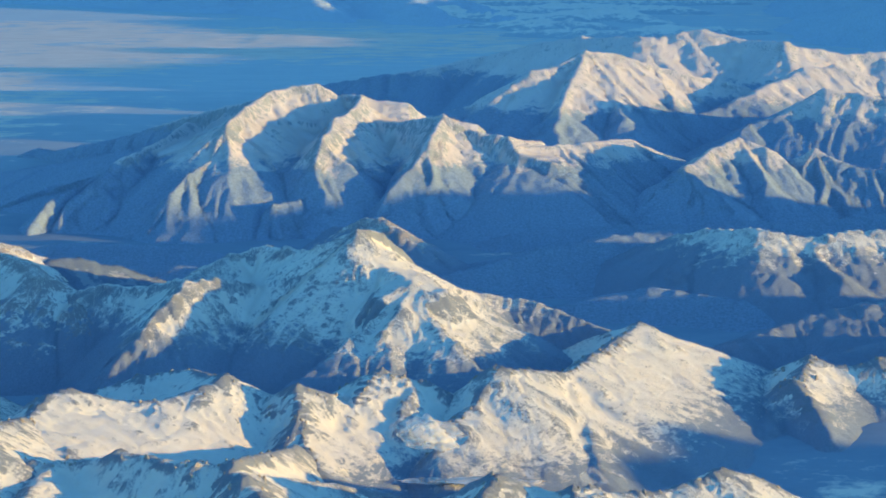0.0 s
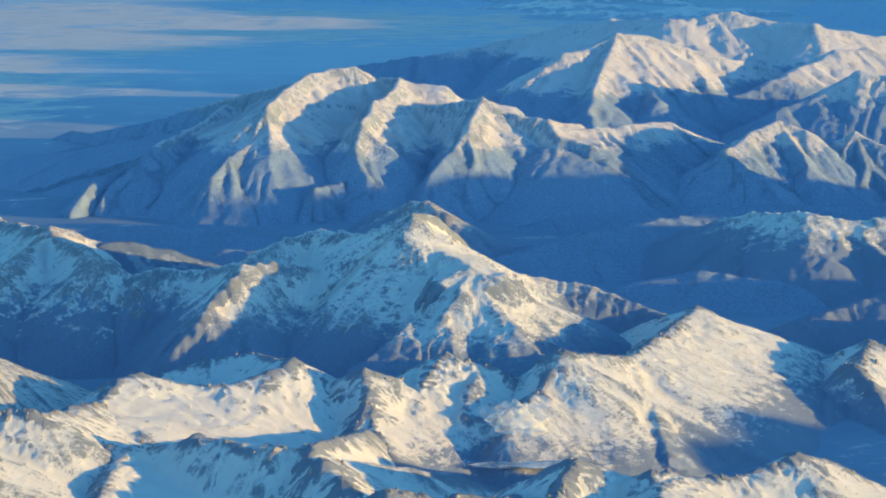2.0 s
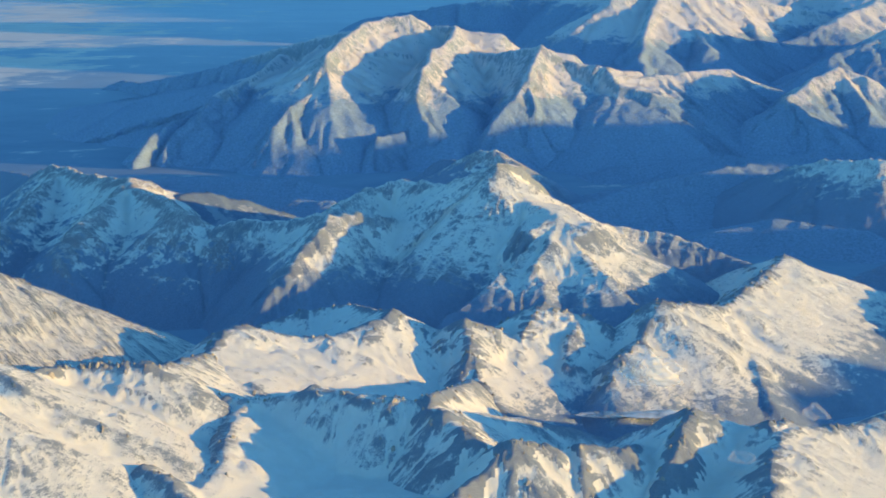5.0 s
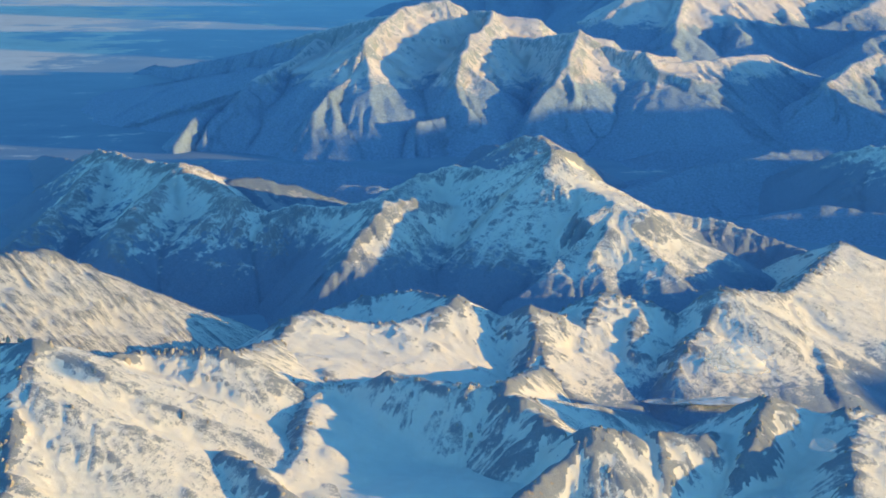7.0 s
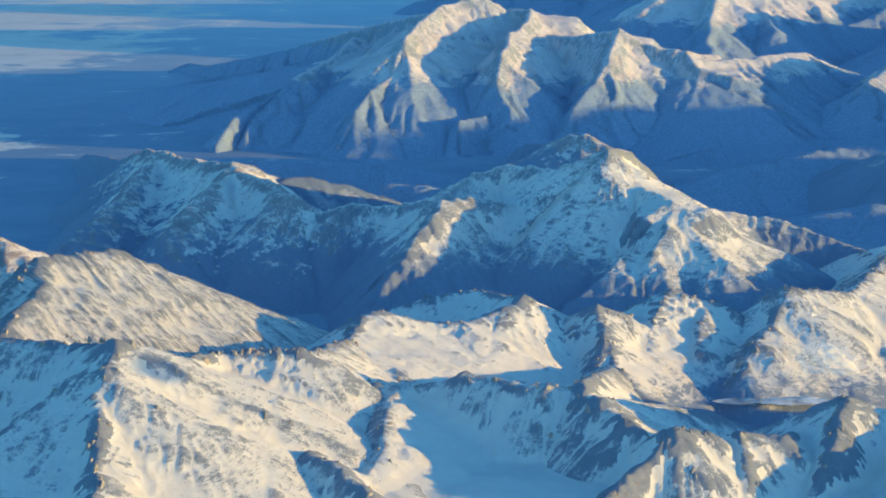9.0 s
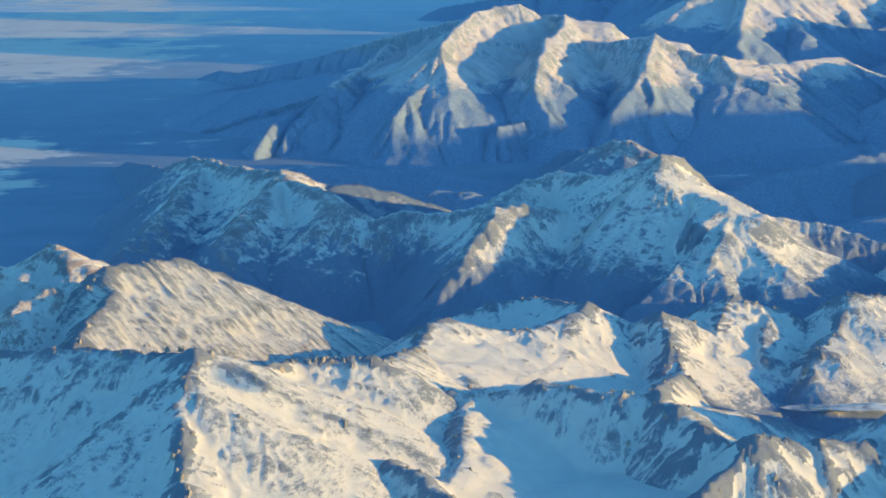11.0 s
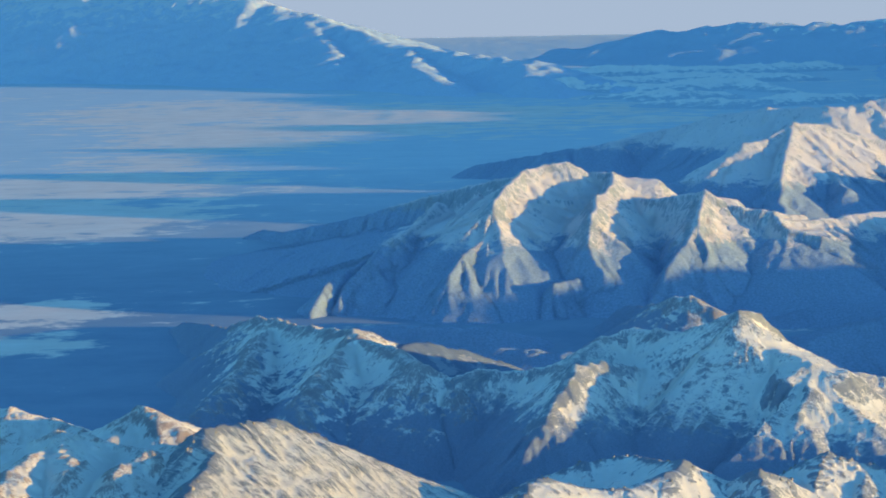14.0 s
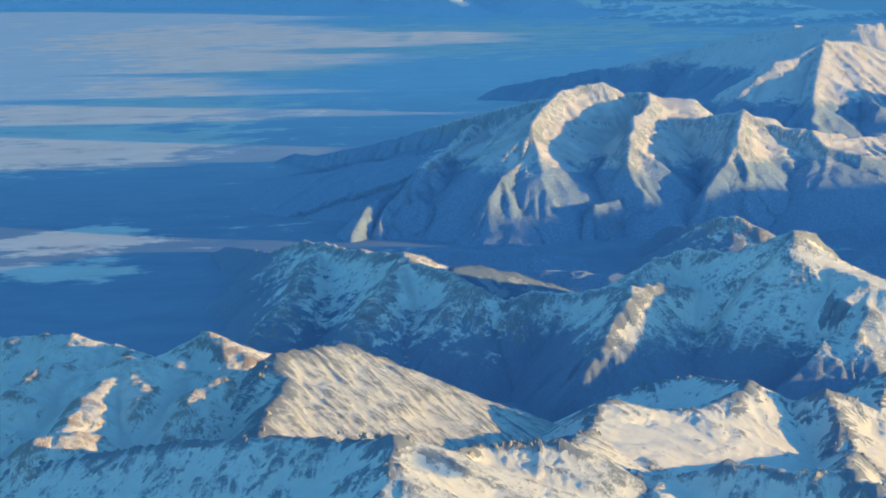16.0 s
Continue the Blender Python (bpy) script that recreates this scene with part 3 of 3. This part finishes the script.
mountain("hill", "dark wooded foothill ridges dusted with snow", 0.8, woody_face, [
    Ridge(0.65, 0.65, (-25, 505, 9.8), (-14.8, 498, 16.4), (-9.4, 495, 16.4), (-3.5, 490, 13.8), (6, 486, 8)),
    Ridge(0.9, 0.9, (-26, 532, 8), (-14, 520, 10.5), (-2, 510, 9)),
], 1, seed=105)
# crest points past x 140 are unseen, added to shade the valley
mountain("mountain", "rounded white ridge above dark woods", 0.7, mid_face, [
    Ridge(0.55, 0.55, (64, 488, 9), (76, 482, 14.3), (83.8, 480, 16), (96.4, 466, 18.8), (108.8, 464, 16.7), (121, 466, 18), (132.5, 468, 18.4), (170, 470, 20), (240, 465, 22), (300, 470, 20)),
    Ridge(0.6, 0.7, (108.4, 462, 15.5), (114.2, 443, 9.8), (103.2, 437, 3.4)),
    Ridge(0.6, 0.6, (83.8, 480, 16), (75, 453, 7.9), (70, 440, 3)),
], 1, seed=111)
# the crest beyond x 120 is an unseen extension that casts shade
mountain("mountain", "shaded snowy ridge rising from a wooded valley", 0.7, mid_face, [
    Ridge(0.5, 0.5, (66, 388, 3), (77.4, 392, 5.2), (91.2, 400, 7.5), (102.8, 403, 10.3), (115.5, 405, 11.9), (140, 404, 14), (190, 402, 18), (240, 405, 18)),
    Ridge(0.5, 0.5, (90, 374, 4), (112, 378, 9), (134, 376, 12)),
], 1, seed=115)

mountain("hill", "broad dark wooded hills in the shaded valley", 1.0, hazed_far_face, [
    Ridge(0.35, 0.35, (10, 470, 5), (36, 490, 8), (60, 505, 9.5), (84, 516, 10), (110, 520, 11), (150, 525, 13), (220, 530, 15)),
    Ridge(0.35, 0.35, (40, 440, 3), (62, 446, 6), (84, 436, 5)),
    Ridge(0.35, 0.35, (30, 540, 4), (70, 545, 6), (110, 542, 8)),
    Ridge(0.35, 0.35, (-90, 480, 5), (-60, 470, 7), (-30, 455, 7), (0, 440, 6)),
    Ridge(0.35, 0.35, (-110, 520, 5), (-70, 510, 6)),
], 0, step=14, seed=119)

# out of view; added so that its shadow covers the massif's foot
mountain("mountain", "unseen range added to shade the foot of the far massif", 2.5, hazed_far_face, [
    Ridge(0.7, 0.7, (395, 440, 30), (372, 462, 43), (380, 485, 46), (374, 505, 40), (392, 530, 24)),
], 0, step=14, seed=118)

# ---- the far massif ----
mountain("mountain", "great far massif of fluted snow faces", 0.9, hazed_far_face, [
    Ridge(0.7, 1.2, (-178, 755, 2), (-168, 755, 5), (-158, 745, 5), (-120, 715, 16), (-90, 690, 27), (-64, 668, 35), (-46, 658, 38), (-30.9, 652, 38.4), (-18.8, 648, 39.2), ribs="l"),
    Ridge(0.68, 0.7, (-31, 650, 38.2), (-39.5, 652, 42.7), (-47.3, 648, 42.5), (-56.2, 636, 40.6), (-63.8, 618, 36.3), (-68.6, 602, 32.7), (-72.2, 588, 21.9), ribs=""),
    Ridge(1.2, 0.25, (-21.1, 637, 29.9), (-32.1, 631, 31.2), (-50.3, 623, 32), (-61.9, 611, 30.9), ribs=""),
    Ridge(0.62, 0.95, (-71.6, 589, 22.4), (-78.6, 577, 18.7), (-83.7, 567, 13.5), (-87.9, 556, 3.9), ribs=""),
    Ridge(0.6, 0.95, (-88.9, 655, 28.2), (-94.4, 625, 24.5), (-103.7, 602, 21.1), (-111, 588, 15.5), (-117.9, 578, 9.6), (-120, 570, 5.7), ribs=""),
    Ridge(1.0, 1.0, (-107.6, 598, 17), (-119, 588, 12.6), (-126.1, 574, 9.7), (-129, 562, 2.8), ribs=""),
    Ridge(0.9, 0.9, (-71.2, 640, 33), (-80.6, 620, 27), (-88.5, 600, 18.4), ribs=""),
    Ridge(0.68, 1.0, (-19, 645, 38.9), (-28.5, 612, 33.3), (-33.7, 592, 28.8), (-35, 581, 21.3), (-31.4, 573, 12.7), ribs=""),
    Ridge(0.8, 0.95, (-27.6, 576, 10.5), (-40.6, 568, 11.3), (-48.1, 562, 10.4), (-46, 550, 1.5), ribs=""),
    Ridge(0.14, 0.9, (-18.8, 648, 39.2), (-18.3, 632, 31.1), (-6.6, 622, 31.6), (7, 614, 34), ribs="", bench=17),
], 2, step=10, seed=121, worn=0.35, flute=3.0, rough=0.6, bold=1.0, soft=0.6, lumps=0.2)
mountain("mountain", "far twin-ribbed peak with a curling snow cornice", 0.9, hazed_far_face, [
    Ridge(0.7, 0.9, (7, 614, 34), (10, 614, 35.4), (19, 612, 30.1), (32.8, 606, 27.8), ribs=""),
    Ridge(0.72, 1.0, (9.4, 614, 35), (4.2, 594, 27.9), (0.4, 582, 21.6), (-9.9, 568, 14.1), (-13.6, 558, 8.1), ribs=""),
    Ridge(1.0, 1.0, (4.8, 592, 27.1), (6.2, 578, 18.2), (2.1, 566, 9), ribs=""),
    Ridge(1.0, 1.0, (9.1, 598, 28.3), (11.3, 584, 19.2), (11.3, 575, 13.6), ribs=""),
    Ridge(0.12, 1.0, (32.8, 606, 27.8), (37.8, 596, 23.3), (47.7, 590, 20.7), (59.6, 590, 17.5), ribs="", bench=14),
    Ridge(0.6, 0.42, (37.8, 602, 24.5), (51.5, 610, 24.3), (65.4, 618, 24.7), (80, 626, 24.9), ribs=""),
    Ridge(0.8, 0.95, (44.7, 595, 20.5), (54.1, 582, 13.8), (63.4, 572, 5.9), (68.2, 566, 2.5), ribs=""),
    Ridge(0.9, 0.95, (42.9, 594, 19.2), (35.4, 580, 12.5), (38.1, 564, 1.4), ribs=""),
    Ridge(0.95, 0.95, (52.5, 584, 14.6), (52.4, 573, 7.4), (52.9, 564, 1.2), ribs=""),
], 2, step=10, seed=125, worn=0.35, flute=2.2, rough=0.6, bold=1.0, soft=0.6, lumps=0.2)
mountain("mountain", "far white peak with gullied sunlit flank", 1.3, hazed_far_face, [
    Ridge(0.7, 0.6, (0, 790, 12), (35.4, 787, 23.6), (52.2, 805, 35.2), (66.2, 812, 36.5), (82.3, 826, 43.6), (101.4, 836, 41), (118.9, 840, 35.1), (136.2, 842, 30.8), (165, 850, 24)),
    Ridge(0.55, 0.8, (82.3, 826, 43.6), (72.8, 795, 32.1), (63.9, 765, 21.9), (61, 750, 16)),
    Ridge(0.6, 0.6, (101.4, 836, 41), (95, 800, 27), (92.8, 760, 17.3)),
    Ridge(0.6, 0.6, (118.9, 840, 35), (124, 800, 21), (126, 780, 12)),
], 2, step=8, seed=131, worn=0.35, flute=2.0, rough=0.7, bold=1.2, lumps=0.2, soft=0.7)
# from x 185 on the crest is out of view, lengthened for its shadow
mountain("mountain", "rugged pale mountain with two sunlit shoulders", 0.9, hazed_far_face, [
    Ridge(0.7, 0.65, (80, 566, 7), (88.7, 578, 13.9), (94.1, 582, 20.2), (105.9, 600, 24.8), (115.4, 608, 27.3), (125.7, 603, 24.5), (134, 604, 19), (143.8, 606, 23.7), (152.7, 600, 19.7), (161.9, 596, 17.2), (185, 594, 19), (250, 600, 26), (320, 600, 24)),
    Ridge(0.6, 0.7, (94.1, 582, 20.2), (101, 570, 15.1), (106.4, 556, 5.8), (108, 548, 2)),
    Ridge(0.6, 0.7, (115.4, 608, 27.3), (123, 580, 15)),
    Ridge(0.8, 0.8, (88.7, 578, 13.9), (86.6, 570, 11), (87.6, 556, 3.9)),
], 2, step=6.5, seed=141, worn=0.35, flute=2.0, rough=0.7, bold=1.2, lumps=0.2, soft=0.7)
mountain("mountain", "far rounded snow ridges in a row", 1.3, hazed_far_face, [
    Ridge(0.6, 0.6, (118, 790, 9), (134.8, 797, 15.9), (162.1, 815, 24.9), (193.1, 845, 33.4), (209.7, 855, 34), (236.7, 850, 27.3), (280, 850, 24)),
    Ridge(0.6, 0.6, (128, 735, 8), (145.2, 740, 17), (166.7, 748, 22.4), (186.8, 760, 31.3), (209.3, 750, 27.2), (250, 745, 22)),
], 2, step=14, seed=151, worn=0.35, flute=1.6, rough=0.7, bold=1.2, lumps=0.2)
mountain("mountain", "distant jagged range on the skyline", 1.8, hazed_far_face, [
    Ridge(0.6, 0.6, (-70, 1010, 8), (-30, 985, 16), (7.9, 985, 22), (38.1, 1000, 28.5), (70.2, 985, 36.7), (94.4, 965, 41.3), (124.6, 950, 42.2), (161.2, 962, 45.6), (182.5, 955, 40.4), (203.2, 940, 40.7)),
    # the last two points, unseen, extend the ridge to shade the plain
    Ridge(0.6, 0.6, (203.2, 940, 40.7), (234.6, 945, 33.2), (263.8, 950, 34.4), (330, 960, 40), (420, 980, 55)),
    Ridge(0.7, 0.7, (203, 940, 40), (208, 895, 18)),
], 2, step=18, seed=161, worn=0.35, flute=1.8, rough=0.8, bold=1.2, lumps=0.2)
# added, mostly out of view, to throw shadows across the plain
mountain("mountain", "long range added beside the plain to shade it", 6.0, hazed_wooded_face, [
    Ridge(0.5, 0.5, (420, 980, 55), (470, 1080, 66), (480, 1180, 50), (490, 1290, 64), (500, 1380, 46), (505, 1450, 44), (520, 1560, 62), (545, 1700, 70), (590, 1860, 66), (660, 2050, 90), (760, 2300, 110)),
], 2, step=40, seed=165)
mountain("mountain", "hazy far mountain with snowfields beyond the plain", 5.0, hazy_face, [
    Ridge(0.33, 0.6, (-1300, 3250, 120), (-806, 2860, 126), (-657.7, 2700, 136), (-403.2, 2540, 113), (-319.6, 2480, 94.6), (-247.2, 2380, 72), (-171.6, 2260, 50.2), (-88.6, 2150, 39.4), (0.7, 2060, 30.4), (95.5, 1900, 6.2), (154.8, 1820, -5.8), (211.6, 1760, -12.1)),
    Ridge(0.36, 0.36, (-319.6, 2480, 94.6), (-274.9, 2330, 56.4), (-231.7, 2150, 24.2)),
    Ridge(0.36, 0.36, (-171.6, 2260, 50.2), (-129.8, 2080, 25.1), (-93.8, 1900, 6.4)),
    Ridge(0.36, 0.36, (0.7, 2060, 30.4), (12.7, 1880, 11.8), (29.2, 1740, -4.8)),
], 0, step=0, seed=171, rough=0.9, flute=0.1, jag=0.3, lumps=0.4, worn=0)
mountain("hill", "low broken hills with patches of snow far off", 3.5, hazed_speckled_face, [
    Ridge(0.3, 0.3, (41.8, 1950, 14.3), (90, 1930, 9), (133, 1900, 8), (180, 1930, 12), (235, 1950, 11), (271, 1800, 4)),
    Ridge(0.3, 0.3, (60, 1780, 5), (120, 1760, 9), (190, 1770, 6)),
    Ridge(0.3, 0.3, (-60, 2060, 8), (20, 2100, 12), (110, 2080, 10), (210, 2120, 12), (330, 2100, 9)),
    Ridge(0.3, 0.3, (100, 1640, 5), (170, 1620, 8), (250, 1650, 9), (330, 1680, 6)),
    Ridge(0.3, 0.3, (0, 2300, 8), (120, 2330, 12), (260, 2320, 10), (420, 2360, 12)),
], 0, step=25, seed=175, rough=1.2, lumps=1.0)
mountain("mesa", "long flat-topped mesa on the far horizon", 12.0, hazed_wooded_face, [
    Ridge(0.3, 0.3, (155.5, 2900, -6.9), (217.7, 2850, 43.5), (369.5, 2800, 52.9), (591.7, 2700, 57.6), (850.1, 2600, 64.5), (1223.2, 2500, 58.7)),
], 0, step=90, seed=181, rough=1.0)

# ---- the pale air of the horizon, far behind everything ----
haze, hn, hl, hb = material("horizon_sky")
hb.inputs["Base Color"].default_value = (0, 0, 0, 1)
hb.inputs["Roughness"].default_value = 1.0
hb.inputs["Emission Color"].default_value = (0.305, 0.405, 0.80, 1)
hb.inputs["Emission Strength"].default_value = 0.25
bx = np.array([[-2600, 4880, -20], [2600, 4880, -20], [2600, 4880, 500], [-2600, 4880, 500]], float)
tagged(sheet("backdrop", bx, np.array([[0, 1, 2, 3]]), haze), "pale blue hazy sky along the horizon", "sky", kind="structure")


# ---- clouds ----
def cloud_material(dense):
    m, nodes, links, bsdf = material("thin_cloud")
    geo = nodes.new("ShaderNodeNewGeometry")
    puff = speckle(nodes, links, geo.outputs["Position"], 0.22, 2.0, 0.5)
    thin = ramp(nodes, links, puff, [(0.3, (0.1 * dense, 0.1 * dense, 0.1 * dense)), (0.62, (dense, dense, dense))])
    bsdf.inputs["Base Color"].default_value = (0.92, 0.92, 0.93, 1)
    bsdf.inputs["Roughness"].default_value = 1.0
    bsdf.inputs["Specular IOR Level"].default_value = 0.0
    links.new(thin, bsdf.inputs["Alpha"])
    return m


def cloud(label, place, wide, deep, tall, seed):
    """A ragged puff of thin cloud: lumpy closed shells one in another."""
    rows, cols = 24, 40
    v = np.linspace(-0.5 * math.pi, 0.5 * math.pi, rows)
    u = np.linspace(0, 2 * math.pi, cols, endpoint=False)
    U, V = np.meshgrid(u, v)
    x, y, z = np.cos(V) * np.cos(U), np.cos(V) * np.sin(U), np.sin(V)
    verts, faces = [], []
    for k, size in enumerate((1.0, 0.62) if wide > 1.9 else (1.0,)):
        lump = size * (0.75 + 0.35 * layers(x * 1.7 + z + 5, y * 1.7 - z, 4, seed + k) + 0.2 * np.abs(layers(x * 4 + z * 2, y * 4 - z * 2, 3, seed + 7 + k)))
        grid = np.arange(rows * cols).reshape(rows, cols) + k * rows * cols
        right = np.roll(grid, -1, 1)
        verts.append(np.stack([x * lump * wide, y * lump * deep, z * lump * tall], 2).reshape(-1, 3))
        faces.append(np.stack([grid[:-1].ravel(), right[:-1].ravel(), right[1:].ravel(), grid[1:].ravel()], 1))
    ob = sheet("cloud", np.concatenate(verts), np.concatenate(faces), dense_mist if wide > 9 else thin_cloud if wide > 1.9 else faint_cloud)
    ob.location = place
    return tagged(ob, label, "cloud")


thin_cloud, faint_cloud, dense_mist = cloud_material(0.36), cloud_material(0.09), cloud_material(0.95)
cloud("small wisp of thin white cloud above a snowy slope", (1.5, 221.4, 33.7), 4.2, 3.0, 1.9, 301)
cloud("small wisp of thin white cloud above a snowy slope", (-1.8, 221, 34.8), 1.8, 1.5, 1.2, 304)
cloud("long thin streak of sunlit mist over dark woods", (10.5, 288.5, 4.7), 12.0, 2.2, 0.35, 305)
cloud("faint scrap of cloud drifting over a ridge", (23.8, 218.8, 28.5), 1.9, 1.6, 1.0, 302)
cloud("faint scrap of cloud drifting over a ridge", (17.1, 235, 16.2), 1.8, 1.4, 0.8, 303)


# ---- bare rock that stands out of the snow ----
def crag_material():
    m, nodes, links, bsdf = material("weathered_rock")
    geo = nodes.new("ShaderNodeNewGeometry")
    info = nodes.new("ShaderNodeObjectInfo")
    fleck = speckle(nodes, links, geo.outputs["Position"], 2.6, 6.0, 0.75)
    fleck = calc(nodes, links, "ADD", fleck, calc(nodes, links, "MULTIPLY", calc(nodes, links, "SUBTRACT", info.outputs["Random"], 0.5), 0.12))
    nsep = nodes.new("ShaderNodeSeparateXYZ")
    links.new(geo.outputs["Normal"], nsep.inputs[0])
    stone = ramp(nodes, links, fleck, [(0.35, (0.24, 0.23, 0.235)), (0.68, (0.45, 0.43, 0.42))])
    cap = ramp(nodes, links, calc(nodes, links, "ADD", nsep.outputs["Z"], calc(nodes, links, "MULTIPLY", fleck, 0.8)), [(1.08, (0, 0, 0)), (1.25, (1, 1, 1))])
    links.new(blend(nodes, links, cap, stone, SNOW), bsdf.inputs["Base Color"])
    bsdf.inputs["Roughness"].default_value = 0.9
    bsdf.inputs["Specular IOR Level"].default_value = 0.15
    return m


def crag_mesh(sharp, seed):
    """A faceted tooth of rock, one unit high."""
    rng = random.Random(seed)
    sides, levels = 7, ((-0.5, 0.75), (0.0, 0.62), (0.4, 0.5 - 0.1 * sharp), (0.75, 0.34 - 0.18 * sharp))
    lean = (rng.uniform(-0.2, 0.2), rng.uniform(-0.2, 0.2))
    verts, faces = [], []
    for z, wide in levels:
        for k in range(sides):
            turn = 2 * math.pi * (k + rng.uniform(-0.3, 0.3)) / sides
            w = wide * rng.uniform(0.7, 1.25)
            verts.append((w * math.cos(turn) + lean[0] * z, 0.7 * w * math.sin(turn) + lean[1] * z, z + rng.uniform(-0.1, 0.1)))
    verts.append((lean[0], lean[1], 1.0))
    for r in range(len(levels) - 1):
        for k in range(sides):
            a, b = r * sides + k, r * sides + (k + 1) % sides
            faces.append((a, b, b + sides, a + sides))
    top = (len(levels) - 1) * sides
    for k in range(sides):
        faces.append((top + k, top + (k + 1) % sides, len(verts) - 1))
    me = bpy.data.meshes.new("crag")
    me.from_pydata(verts, [], faces)
    me.materials.append(crag_face)
    return me


crag_face = crag_material()
spires = [crag_mesh(1.0, s) for s in (401, 402, 403, 404)]
lumps = [crag_mesh(0.0, s) for s in (411, 412, 413, 414)]


def set_rock(name, mesh, host, place, wide, tall, turn):
    ob = new(name, mesh)
    ob.matrix_world = Matrix.Translation(place) @ Matrix.Rotation(turn, 4, "Z") @ Matrix.Diagonal((wide, wide, tall, 1))
    ob.parent = host
    return ob


def outcrops(host, count, low, seed, box=None, big=0.9):
    """Rocks on the most exposed spots of a mountain."""
    rng = random.Random(seed)
    n = len(host.data.vertices)
    co, fl = np.empty(n * 3, np.float32), np.empty(n * 3, np.float32)
    host.data.vertices.foreach_get("co", co)
    host.data.attributes["flow"].data.foreach_get("vector", fl)
    co, fl = co.reshape(-1, 3), fl.reshape(-1, 3)
    fit = (fl[:, 2] > 0.42) & (co[:, 2] > low)
    if box:
        fit &= (co[:, 0] > box[0]) & (co[:, 0] < box[1]) & (co[:, 1] > box[2]) & (co[:, 1] < box[3])
    spots = np.nonzero(fit)[0]
    for k in rng.sample(range(len(spots)), min(count, len(spots))):
        x, y, z = (float(v) for v in co[spots[k]])
        size = big * rng.uniform(0.35, 1.0) ** 1.5
        set_rock("outcrop", rng.choice(lumps), host, (x, y, z - 0.35 * size), size * rng.uniform(0.7, 1.5), size * rng.uniform(0.6, 1.1), rng.uniform(0, 6.28))


def pinnacles(host, line, gap, tall, seed):
    """Rock teeth along a crest."""
    rng = random.Random(seed)
    for a, b in zip(line[:-1], line[1:]):
        a, b = Vector(a), Vector(b)
        for k in range(max(1, int((b - a).length / gap))):
            p = a.lerp(b, rng.random()) + Vector((rng.uniform(-0.5, 0.5), rng.uniform(-0.9, 0.5), 0))
            h = tall * rng.uniform(0.35, 1.0)
            set_rock("pinnacle", rng.choice(spires), host, (p.x, p.y, p.z - 0.35 * h - 0.3), h * rng.uniform(0.5, 0.9), h, rng.uniform(0, 6.28))


pinnacles(crest_m, [(-93, 247.5, 25), (-92.2, 248, 24), (-90.8, 256, 22.8), (-87.4, 262, 22.8), (-83, 263, 22.7), (-78.4, 263, 23), (-73.8, 263, 23)], 0.75, 1.2, 501)
pinnacles(crest_m, [(-108.9, 251, 29.1), (-100.3, 245, 30.1), (-94.6, 246, 27.3)], 1.2, 0.8, 502)
pinnacles(cirque, [(-73.8, 263, 23), (-66.6, 264, 18.2), (-63, 264, 17.1), (-59.2, 263, 16.7)], 1.1, 0.75, 503)
pinnacles(cirque, [(-59.2, 263, 16.7), (-53.6, 262, 17.4), (-48, 261, 18.7), (-40.8, 259, 18.6)], 2.5, 0.5, 504)
pinnacles(dark_ridge, [(-23.5, 244, 17.4), (-19.9, 240, 16.4), (-16.3, 238, 18.1), (-11.3, 240, 16.6)], 0.9, 0.9, 505)
outcrops(crest_m, 170, 14, 511)
outcrops(tilted, 90, 10, 512)
outcrops(cirque, 120, 11, 513)
outcrops(dark_ridge, 110, 8, 514)
outcrops(bowl, 50, 12, 515)
outcrops(pyramid, 90, 8, 516)
outcrops(white_m, 130, 6, 517, big=0.8)
outcrops(shoulder, 60, 6, 518, (50, 110, 300, 360))
